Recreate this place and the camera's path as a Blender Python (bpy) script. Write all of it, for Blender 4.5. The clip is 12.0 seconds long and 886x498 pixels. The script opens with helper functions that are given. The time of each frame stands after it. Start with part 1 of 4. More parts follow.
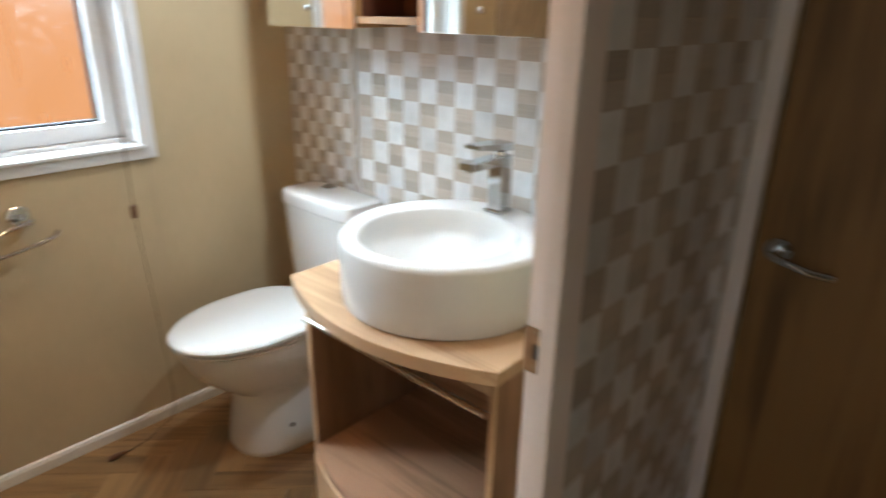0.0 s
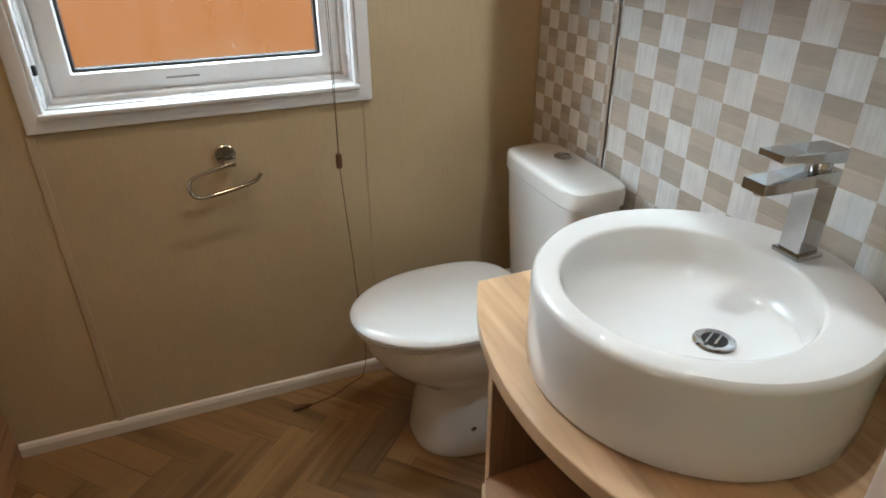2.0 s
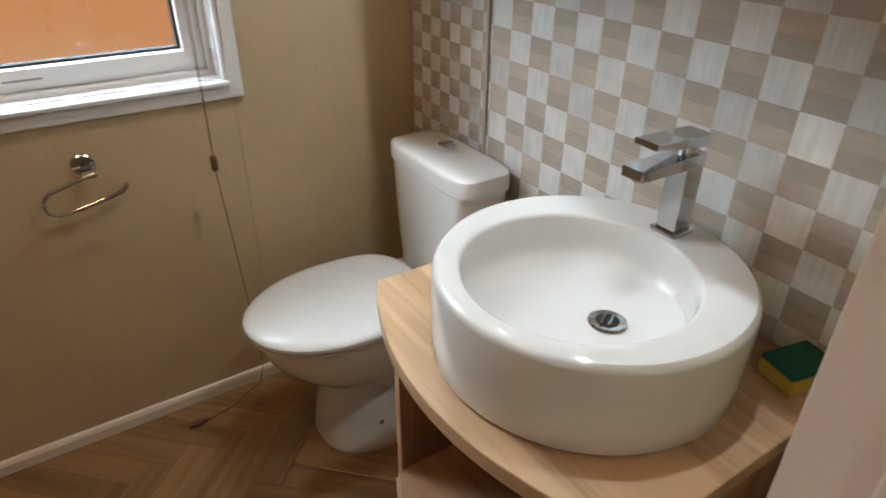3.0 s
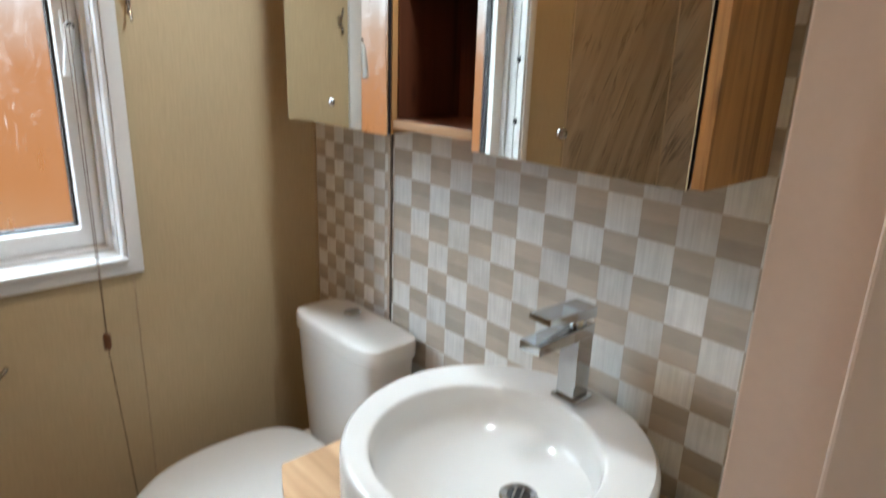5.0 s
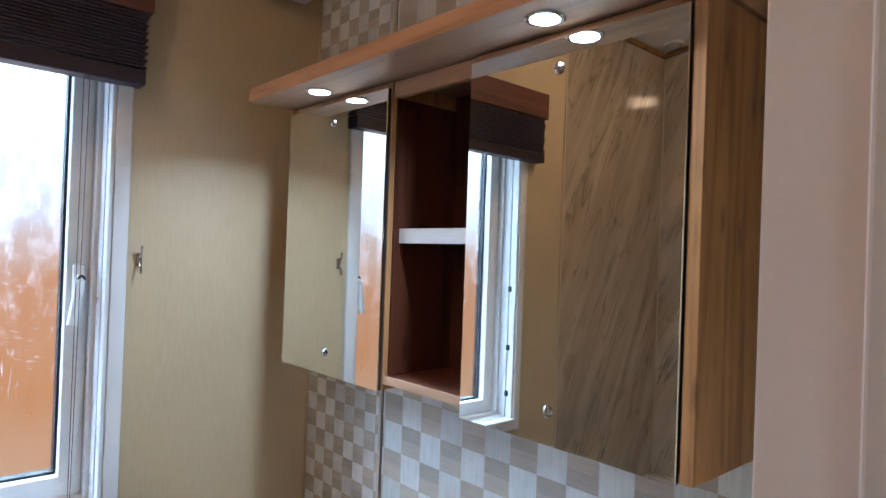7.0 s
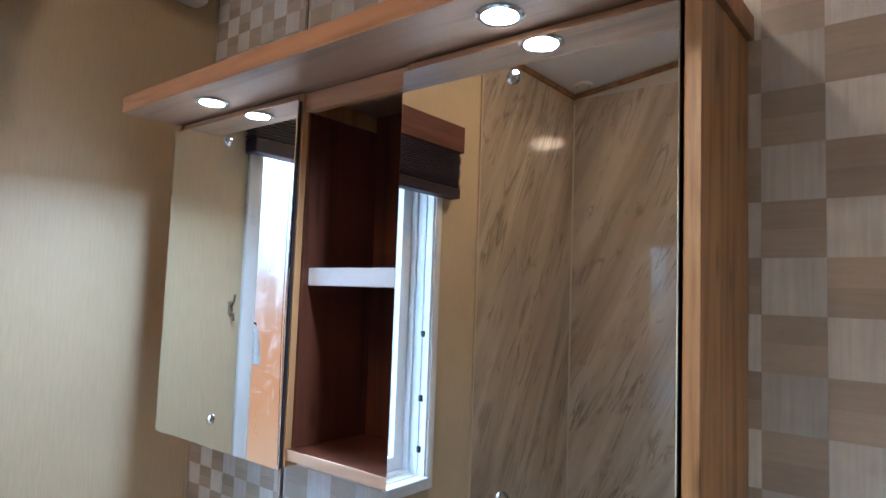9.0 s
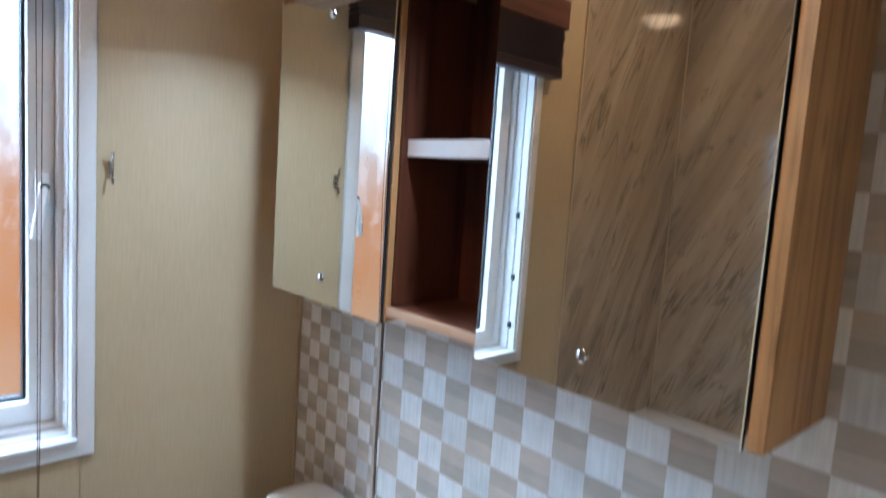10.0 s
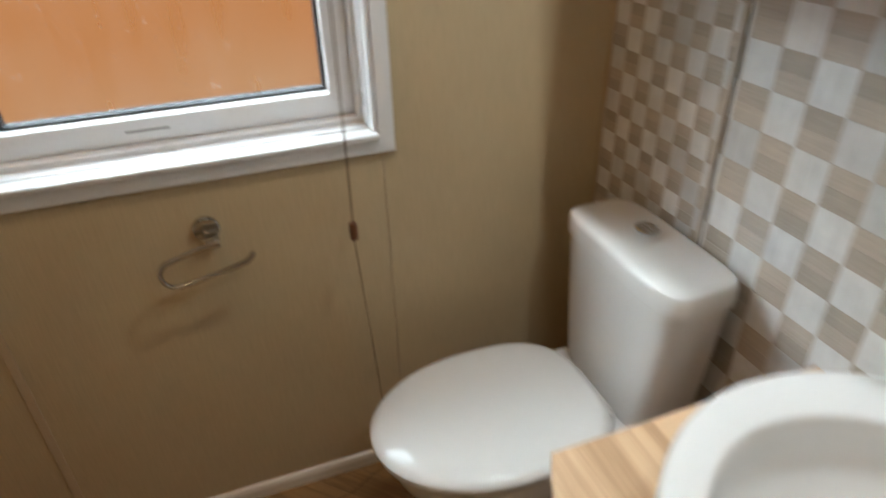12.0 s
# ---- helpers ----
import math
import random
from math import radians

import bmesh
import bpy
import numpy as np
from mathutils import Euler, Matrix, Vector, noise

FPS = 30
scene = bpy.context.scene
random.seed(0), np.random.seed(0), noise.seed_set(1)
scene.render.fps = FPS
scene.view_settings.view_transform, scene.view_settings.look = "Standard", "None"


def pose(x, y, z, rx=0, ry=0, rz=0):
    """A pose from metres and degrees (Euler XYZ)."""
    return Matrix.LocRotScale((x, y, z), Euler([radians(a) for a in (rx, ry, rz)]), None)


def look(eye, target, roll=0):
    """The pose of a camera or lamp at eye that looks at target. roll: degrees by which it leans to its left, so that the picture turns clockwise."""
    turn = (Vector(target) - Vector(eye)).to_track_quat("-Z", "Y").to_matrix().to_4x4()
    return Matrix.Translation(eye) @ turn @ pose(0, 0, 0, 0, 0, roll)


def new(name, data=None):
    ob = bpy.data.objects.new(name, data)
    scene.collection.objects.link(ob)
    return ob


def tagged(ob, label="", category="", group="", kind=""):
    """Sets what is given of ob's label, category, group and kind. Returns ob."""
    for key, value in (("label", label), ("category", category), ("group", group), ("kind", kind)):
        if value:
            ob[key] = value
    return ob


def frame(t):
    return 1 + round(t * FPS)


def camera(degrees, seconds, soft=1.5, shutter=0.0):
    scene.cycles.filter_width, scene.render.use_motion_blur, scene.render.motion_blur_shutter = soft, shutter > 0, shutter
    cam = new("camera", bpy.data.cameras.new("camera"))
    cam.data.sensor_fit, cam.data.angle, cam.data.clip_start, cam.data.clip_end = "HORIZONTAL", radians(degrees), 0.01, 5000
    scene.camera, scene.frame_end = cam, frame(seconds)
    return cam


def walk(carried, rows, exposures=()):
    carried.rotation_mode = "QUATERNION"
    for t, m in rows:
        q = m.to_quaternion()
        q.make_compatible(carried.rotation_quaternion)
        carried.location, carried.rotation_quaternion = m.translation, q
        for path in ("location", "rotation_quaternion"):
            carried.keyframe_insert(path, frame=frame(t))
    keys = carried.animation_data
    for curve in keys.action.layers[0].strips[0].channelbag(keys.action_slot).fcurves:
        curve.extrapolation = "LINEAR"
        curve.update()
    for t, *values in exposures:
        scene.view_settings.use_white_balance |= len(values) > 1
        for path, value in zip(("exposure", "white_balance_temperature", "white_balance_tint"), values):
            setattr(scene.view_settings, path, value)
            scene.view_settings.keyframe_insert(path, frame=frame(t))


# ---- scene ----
cam = camera(70.4, 12.0, shutter=0.5)
PATH = [
    (0, (-0.124, 0.115, 1.368), (-1.387, 1.491, 0.654), 0.8),
    (0.2, (-0.156, 0.142, 1.374), (-1.56, 1.36, 0.651), 0.8),
    (0.5, (-0.203, 0.219, 1.376), (-1.706, 1.298, 0.617), 0.0),
    (1, (-0.316, 0.307, 1.382), (-1.824, 1.35, 0.582), -0.6),
    (1.5, (-0.392, 0.375, 1.375), (-1.925, 1.247, 0.43), -1.1),
    (2, (-0.447, 0.492, 1.375), (-2.086, 1.136, 0.426), -0.3),
    (2.3, (-0.461, 0.511, 1.385), (-2.083, 1.189, 0.433), -0.4),
    (2.5, (-0.472, 0.499, 1.39), (-2.079, 1.26, 0.475), -0.4),
    (2.7, (-0.487, 0.486, 1.411), (-1.997, 1.356, 0.431), 0.5),
    (4.3, (-0.466, 0.499, 1.388), (-1.805, 1.574, 0.362), 0.4),
    (4.5, (-0.473, 0.484, 1.427), (-1.841, 1.63, 0.523), 1.8),
    (5, (-0.477, 0.483, 1.471), (-1.89, 1.771, 0.885), 2.0),
    (5.5, (-0.476, 0.496, 1.531), (-1.915, 1.863, 1.288), 0.8),
    (6, (-0.476, 0.494, 1.583), (-1.955, 1.839, 1.544), 1.8),
    (6.5, (-0.468, 0.48, 1.604), (-1.939, 1.835, 1.636), 1.9),
    (8.3, (-0.5, 0.584, 1.567), (-2.06, 1.834, 1.508), 2.9),
    (8.5, (-0.538, 0.591, 1.566), (-1.99, 1.966, 1.535), 3.3),
    (8.8, (-0.612, 0.591, 1.585), (-1.89, 2.124, 1.713), 2.1),
    (9, (-0.642, 0.598, 1.606), (-1.895, 2.149, 1.758), 2.1),
    (9.5, (-0.641, 0.586, 1.616), (-2.108, 1.944, 1.694), 3.7),
    (10, (-0.612, 0.577, 1.579), (-2.073, 1.927, 1.363), 3.9),
    (10.5, (-0.565, 0.588, 1.471), (-2.129, 1.751, 1.024), 4.4),
    (10.8, (-0.592, 0.599, 1.449), (-2.284, 1.448, 0.805), 2.9),
    (11, (-0.608, 0.61, 1.447), (-2.313, 1.353, 0.713), 1.6),
    (11.5, (-0.698, 0.629, 1.417), (-2.346, 1.254, 0.472), 0.3),
    (11.8, (-0.815, 0.602, 1.417), (-2.39, 1.253, 0.366), -1.0),
    (12, (-0.909, 0.613, 1.438), (-2.511, 1.183, 0.386), -1.5),
]
walk(cam, [(t, look(eye, target, roll)) for t, eye, target, roll in PATH], [(0, 1.0, 5600, 1), (0.5, 0.73, 5650, 1), (1.5, 0.47, 5800, 1), (2.5, 0.3, 5950, 3), (4.5, 0.5, 6050, 3), (5, 0.44, 5850, 3), (5.5, 0.45, 4950, 3), (6.5, 0.55, 4700, 3), (8.5, 0.63, 4700, 3), (9, 0.87, 4400, 3), (10, 0.66, 4700, 3), (11, 0.2, 5050, 3), (11.5, 0.22, 5850, 3), (12, 0.24, 6050, 3)])

# ---- world, window light, downlights ----
world = bpy.data.worlds.new("sky")
scene.world = world
world.use_nodes = True
wn = world.node_tree.nodes
sky = wn.new("ShaderNodeTexSky")
sky.sky_type, sky.sun_disc, sky.sun_elevation, sky.sun_rotation = "NISHITA", False, radians(35), radians(150)
world.node_tree.links.new(sky.outputs[0], wn["Background"].inputs[0])
wn["Background"].inputs[1].default_value = 0.12
sun = new("sun", bpy.data.lights.new("sun", "SUN"))
sun.data.energy, sun.data.angle, sun.data.color = 1.0, radians(15), (1.0, 0.95, 0.88)
sun.matrix_world = look((3, -6, 6), (0, 0, 0))
DOWNLIGHT = 2.7
SKY_GLOW = 12.0
# power of the fill lamp added in the hall
HALL_FILL = 1.2
CEILING_LIGHT = 46.0


# ---- materials ----
def nodes_of(name):
    m = bpy.data.materials.new(name)
    m.use_nodes = True
    nt = m.node_tree
    return m, nt.nodes, nt.links, nt.nodes["Principled BSDF"]


def surface(name, col, rough=0.5, metal=0.0, vary=0.12, fine=200.0, coarse=6.0, stretch=(1, 1, 1), bump=0.0, tint=None, spec=0.5, coat=0.0, per_piece=0.0, coat_rough=0.03):
    """A surface with two scales of variation in world metres, and a light relief."""
    m, n, l, p = nodes_of(name)
    geo = n.new("ShaderNodeNewGeometry")
    mp = n.new("ShaderNodeMapping")
    mp.inputs["Scale"].default_value = stretch
    l.new(geo.outputs["Position"], mp.inputs[0])
    a, b = n.new("ShaderNodeTexNoise"), n.new("ShaderNodeTexNoise")
    a.inputs["Scale"].default_value, a.inputs["Detail"].default_value = fine, 4
    b.inputs["Scale"].default_value, b.inputs["Detail"].default_value = coarse, 5
    l.new(mp.outputs[0], a.inputs[0])
    l.new(geo.outputs["Position"], b.inputs[0])
    mix = n.new("ShaderNodeMix")
    mix.data_type = "RGBA"
    dark = tint or tuple(c * (1 - 2 * vary) for c in col)
    mix.inputs[6].default_value, mix.inputs[7].default_value = (*col, 1), (*dark, 1)
    add = n.new("ShaderNodeMath")
    add.operation = "MULTIPLY_ADD"
    add.inputs[1].default_value = 0.5
    l.new(a.outputs[0], add.inputs[0])
    half = n.new("ShaderNodeMath")
    half.operation = "MULTIPLY"
    half.inputs[1].default_value = 0.5
    l.new(b.outputs[0], half.inputs[0])
    l.new(half.outputs[0], add.inputs[2])
    ramp = n.new("ShaderNodeMapRange")
    ramp.inputs[1].default_value, ramp.inputs[2].default_value = 0.3, 0.7
    l.new(add.outputs[0], ramp.inputs[0])
    l.new(ramp.outputs[0], mix.inputs[0])
    out = mix.outputs[2]
    if per_piece:
        info = n.new("ShaderNodeObjectInfo")
        rnd = n.new("ShaderNodeMath")
        rnd.operation = "ADD"
        l.new(info.outputs["Random"], rnd.inputs[0])
        l.new(geo.outputs["Random Per Island"], rnd.inputs[1])
        frac = n.new("ShaderNodeMath")
        frac.operation = "FRACT"
        l.new(rnd.outputs[0], frac.inputs[0])
        rng = n.new("ShaderNodeMapRange")
        rng.inputs[3].default_value, rng.inputs[4].default_value = 1 - per_piece, 1 + per_piece
        l.new(frac.outputs[0], rng.inputs[0])
        hsv = n.new("ShaderNodeHueSaturation")
        l.new(rng.outputs[0], hsv.inputs["Value"])
        l.new(out, hsv.inputs["Color"])
        out = hsv.outputs[0]
    l.new(out, p.inputs["Base Color"])
    rr = n.new("ShaderNodeMapRange")
    rr.inputs[3].default_value, rr.inputs[4].default_value = max(0.02, rough * 0.85), min(1, rough * 1.2)
    l.new(b.outputs[0], rr.inputs[0])
    l.new(rr.outputs[0], p.inputs["Roughness"])
    p.inputs["Metallic"].default_value = metal
    p.inputs["Specular IOR Level"].default_value = spec
    p.inputs["Coat Weight"].default_value, p.inputs["Coat Roughness"].default_value = coat, coat_rough
    if bump:
        bp = n.new("ShaderNodeBump")
        bp.inputs["Strength"].default_value, bp.inputs["Distance"].default_value = bump, 0.001
        l.new(a.outputs[0], bp.inputs["Height"])
        l.new(bp.outputs[0], p.inputs["Normal"])
    return m


def wood(name, light, dark, along, rough=0.42, size=1.0, knots=0.3, per_piece=0.0, local=False, spots=0.0):
    """Wood or wood print: grain runs along the axis 'along' (0, 1 or 2)."""
    m, n, l, p = nodes_of(name)
    geo = n.new("ShaderNodeNewGeometry")
    src = geo.outputs["Position"]
    if local:
        src = n.new("ShaderNodeTexCoord").outputs["Object"]
    info = n.new("ShaderNodeObjectInfo")
    shift = n.new("ShaderNodeVectorMath")
    shift.operation = "MULTIPLY_ADD"
    shift.inputs[1].default_value = (7, 7, 7) if per_piece else (0, 0, 0)
    l.new(info.outputs["Random"], shift.inputs[0])
    l.new(src, shift.inputs[2])
    mp = n.new("ShaderNodeMapping")
    s = [26 * size] * 3
    s[along] = 1.6 * size
    mp.inputs["Scale"].default_value = s
    l.new(shift.outputs[0], mp.inputs[0])
    a, b, c = (n.new("ShaderNodeTexNoise") for _ in range(3))
    a.inputs["Scale"].default_value, a.inputs["Detail"].default_value, a.inputs["Distortion"].default_value = 1.0, 6, 0.9
    b.inputs["Scale"].default_value, b.inputs["Detail"].default_value = 6.0, 3
    c.inputs["Scale"].default_value, c.inputs["Detail"].default_value = 3.0 * size, 2
    l.new(mp.outputs[0], a.inputs[0])
    l.new(mp.outputs[0], b.inputs[0])
    l.new(shift.outputs[0], c.inputs[0])
    s1 = n.new("ShaderNodeMath")
    s1.operation = "MULTIPLY_ADD"
    s1.inputs[1].default_value = 0.3
    l.new(b.outputs[0], s1.inputs[0])
    l.new(a.outputs[0], s1.inputs[2])
    s2 = n.new("ShaderNodeMath")
    s2.operation = "MULTIPLY_ADD"
    s2.inputs[1].default_value = knots
    l.new(c.outputs[0], s2.inputs[0])
    l.new(s1.outputs[0], s2.inputs[2])
    ramp = n.new("ShaderNodeValToRGB")
    e = ramp.color_ramp.elements
    mid = 0.5 + 0.15 + knots / 2
    e[0].position, e[0].color = mid - 0.17, (*dark, 1)
    e[1].position, e[1].color = mid + 0.16, (*light, 1)
    mm = e.new(mid - 0.02)
    mm.color = (*[0.35 * d + 0.65 * q for d, q in zip(dark, light)], 1)
    l.new(s2.outputs[0], ramp.inputs[0])
    out = ramp.outputs[0]
    if spots:
        vm = n.new("ShaderNodeMapping")
        k = [24.0] * 3
        k[along] = 8.0
        vm.inputs["Scale"].default_value = k
        l.new(shift.outputs[0], vm.inputs[0])
        vor = n.new("ShaderNodeTexVoronoi")
        vor.inputs["Scale"].default_value = 1.0
        l.new(vm.outputs[0], vor.inputs[0])
        near = n.new("ShaderNodeMapRange")
        near.inputs[1].default_value, near.inputs[2].default_value = 0.06, 0.24
        near.inputs[3].default_value, near.inputs[4].default_value = spots, 0.0
        l.new(vor.outputs["Distance"], near.inputs[0])
        knot = n.new("ShaderNodeMix")
        knot.data_type = "RGBA"
        knot.inputs[7].default_value = (*[d * 0.3 for d in dark], 1)
        l.new(near.outputs[0], knot.inputs[0])
        l.new(out, knot.inputs[6])
        out = knot.outputs[2]
    if per_piece:
        rnd = n.new("ShaderNodeMath")
        rnd.operation = "ADD"
        l.new(info.outputs["Random"], rnd.inputs[0])
        l.new(geo.outputs["Random Per Island"], rnd.inputs[1])
        frac = n.new("ShaderNodeMath")
        frac.operation = "FRACT"
        l.new(rnd.outputs[0], frac.inputs[0])
        rng = n.new("ShaderNodeMapRange")
        rng.inputs[3].default_value, rng.inputs[4].default_value = 1 - per_piece, 1 + per_piece
        l.new(frac.outputs[0], rng.inputs[0])
        hsv = n.new("ShaderNodeHueSaturation")
        l.new(rng.outputs[0], hsv.inputs["Value"])
        l.new(out, hsv.inputs["Color"])
        out = hsv.outputs[0]
    l.new(out, p.inputs["Base Color"])
    p.inputs["Roughness"].default_value = rough
    bp = n.new("ShaderNodeBump")
    bp.inputs["Strength"].default_value, bp.inputs["Distance"].default_value = 0.25, 0.0006
    l.new(s1.outputs[0], bp.inputs["Height"])
    l.new(bp.outputs[0], p.inputs["Normal"])
    return m


def marble(name):
    """Polished beige wallboard with long slanted grey-brown veins."""
    m, n, l, p = nodes_of(name)
    geo = n.new("ShaderNodeNewGeometry")

    def grain(across, along, detail, warp, seed):
        mp = n.new("ShaderNodeCombineXYZ")
        for k, axis in enumerate(((across, -across, -0.46 * across), (0.3, 0.3, 0), (0.2 * along, -0.2 * along, along))):
            dot = n.new("ShaderNodeVectorMath")
            dot.operation = "DOT_PRODUCT"
            dot.inputs[1].default_value = axis
            l.new(geo.outputs["Position"], dot.inputs[0])
            l.new(dot.outputs["Value"], mp.inputs[k])
        move = n.new("ShaderNodeVectorMath")
        move.inputs[1].default_value = (seed, seed, seed)
        l.new(mp.outputs[0], move.inputs[0])
        tex = n.new("ShaderNodeTexNoise")
        tex.inputs["Scale"].default_value, tex.inputs["Detail"].default_value, tex.inputs["Distortion"].default_value = 1.0, detail, warp
        l.new(move.outputs[0], tex.inputs[0])
        return tex.outputs[0]

    ramp = n.new("ShaderNodeValToRGB")
    e = ramp.color_ramp.elements
    e[0].position, e[0].color = 0.34, (0.315, 0.255, 0.18, 1)
    e[1].position, e[1].color = 0.62, (0.50, 0.41, 0.295, 1)
    l.new(grain(7.0, 0.9, 5, 0.8, 0.0), ramp.inputs[0])
    colour = ramp.outputs[0]
    # thin veins that fade in and out
    for across, along, width, gate, dark, seed in ((8.0, 1.0, 0.030, 0.48, (0.11, 0.09, 0.07), 5.0), (15.0, 1.8, 0.05, 0.50, (0.15, 0.12, 0.09), 11.0)):
        off = n.new("ShaderNodeMath")
        off.operation = "SUBTRACT"
        off.inputs[1].default_value = 0.5
        l.new(grain(across, along, 3, 1.4, seed), off.inputs[0])
        size = n.new("ShaderNodeMath")
        size.operation = "ABSOLUTE"
        l.new(off.outputs[0], size.inputs[0])
        thin = n.new("ShaderNodeMapRange")
        thin.inputs[1].default_value, thin.inputs[2].default_value = 0.0, width
        thin.inputs[3].default_value, thin.inputs[4].default_value = 0.6, 0.0
        l.new(size.outputs[0], thin.inputs[0])
        fade = n.new("ShaderNodeMapRange")
        fade.inputs[1].default_value, fade.inputs[2].default_value = gate, gate + 0.12
        l.new(grain(5.0, 4.5, 3, 0.5, seed + 2.0), fade.inputs[0])
        amount = n.new("ShaderNodeMath")
        amount.operation = "MULTIPLY"
        l.new(thin.outputs[0], amount.inputs[0])
        l.new(fade.outputs[0], amount.inputs[1])
        mix = n.new("ShaderNodeMix")
        mix.data_type = "RGBA"
        mix.inputs[7].default_value = (*dark, 1)
        l.new(amount.outputs[0], mix.inputs[0])
        l.new(colour, mix.inputs[6])
        colour = mix.outputs[2]
    l.new(colour, p.inputs["Base Color"])
    p.inputs["Roughness"].default_value, p.inputs["Specular IOR Level"].default_value = 0.09, 0.5
    p.inputs["Coat Weight"].default_value = 0.6
    p.inputs["Coat Roughness"].default_value = 0.045
    return m


def frosted(name):
    """Misted window glass with runs of condensation."""
    m, n, l, p = nodes_of(name)
    geo = n.new("ShaderNodeNewGeometry")
    mp = n.new("ShaderNodeMapping")
    mp.inputs["Scale"].default_value = (22, 22, 4)
    l.new(geo.outputs["Position"], mp.inputs[0])
    a = n.new("ShaderNodeTexNoise")
    a.inputs["Scale"].default_value, a.inputs["Detail"].default_value = 1.0, 4
    l.new(mp.outputs[0], a.inputs[0])
    rng = n.new("ShaderNodeMapRange")
    rng.inputs[1].default_value, rng.inputs[2].default_value = 0.36, 0.62
    rng.inputs[3].default_value, rng.inputs[4].default_value = 0.27, 0.33
    l.new(a.outputs[0], rng.inputs[0])
    l.new(rng.outputs[0], p.inputs["Roughness"])
    p.inputs["Transmission Weight"].default_value, p.inputs["IOR"].default_value = 1.0, 1.06
    p.inputs["Base Color"].default_value = (0.97, 0.98, 0.98, 1)
    # beads and runs of water, thickest on the upper half
    sep = n.new("ShaderNodeSeparateXYZ")
    l.new(geo.outputs["Position"], sep.inputs[0])
    high = n.new("ShaderNodeMapRange")
    high.inputs[1].default_value, high.inputs[2].default_value = 1.05, 1.75
    high.inputs[3].default_value, high.inputs[4].default_value = -0.16, 0.10
    l.new(sep.outputs[2], high.inputs[0])
    total = high.outputs[0]
    for scale, detail, weight in (((34, 34, 15), 5, 0.58), ((150, 150, 70), 3, 0.42)):
        q = n.new("ShaderNodeMapping")
        q.inputs["Scale"].default_value = scale
        l.new(geo.outputs["Position"], q.inputs[0])
        t = n.new("ShaderNodeTexNoise")
        t.inputs["Scale"].default_value, t.inputs["Detail"].default_value = 1.0, detail
        l.new(q.outputs[0], t.inputs[0])
        add = n.new("ShaderNodeMath")
        add.operation = "MULTIPLY_ADD"
        add.inputs[1].default_value = weight
        l.new(t.outputs[0], add.inputs[0])
        l.new(total, add.inputs[2])
        total = add.outputs[0]
    mask = n.new("ShaderNodeMapRange")
    mask.inputs[1].default_value, mask.inputs[2].default_value = 0.52, 0.68
    mask.inputs[3].default_value, mask.inputs[4].default_value = 0.0, 0.075
    l.new(total, mask.inputs[0])
    # dried splashes: short level dashes, hanging drips and small specks, each in its own patches
    water = mask.outputs[0]
    for line, lo, hi, patch, gate, gain in (((1, 38, 210), 0.63, 0.70, (9, 9, 11), 0.58, 0.085), ((1, 170, 26), 0.63, 0.72, (8, 8, 5), 0.57, 0.075), ((1, 75, 75), 0.69, 0.75, (4, 4, 4), 0.50, 0.05)):
        pair = []
        for scale, g0, g1, off in ((line, lo, hi, 0.0), (patch, gate, gate + 0.07, 3.7)):
            q = n.new("ShaderNodeMapping")
            q.inputs["Scale"].default_value, q.inputs["Location"].default_value = scale, (off, off, off)
            l.new(geo.outputs["Position"], q.inputs[0])
            t = n.new("ShaderNodeTexNoise")
            t.inputs["Scale"].default_value, t.inputs["Detail"].default_value, t.inputs["Distortion"].default_value = 1.0, 2, 0.6
            l.new(q.outputs[0], t.inputs[0])
            g = n.new("ShaderNodeMapRange")
            g.inputs[1].default_value, g.inputs[2].default_value = g0, g1
            l.new(t.outputs[0], g.inputs[0])
            pair.append(g)
        both = n.new("ShaderNodeMath")
        both.operation = "MULTIPLY"
        l.new(pair[0].outputs[0], both.inputs[0])
        l.new(pair[1].outputs[0], both.inputs[1])
        add = n.new("ShaderNodeMath")
        add.operation, add.use_clamp = "MULTIPLY_ADD", True
        add.inputs[1].default_value = gain
        l.new(both.outputs[0], add.inputs[0])
        l.new(water, add.inputs[2])
        water = add.outputs[0]
    mist = n.new("ShaderNodeBsdfTranslucent")
    mist.inputs[0].default_value = (0.80, 0.80, 0.80, 1)
    both = n.new("ShaderNodeMixShader")
    l.new(water, both.inputs[0])
    l.new(p.outputs[0], both.inputs[1])
    l.new(mist.outputs[0], both.inputs[2])
    l.new(both.outputs[0], n["Material Output"].inputs[0])
    return m


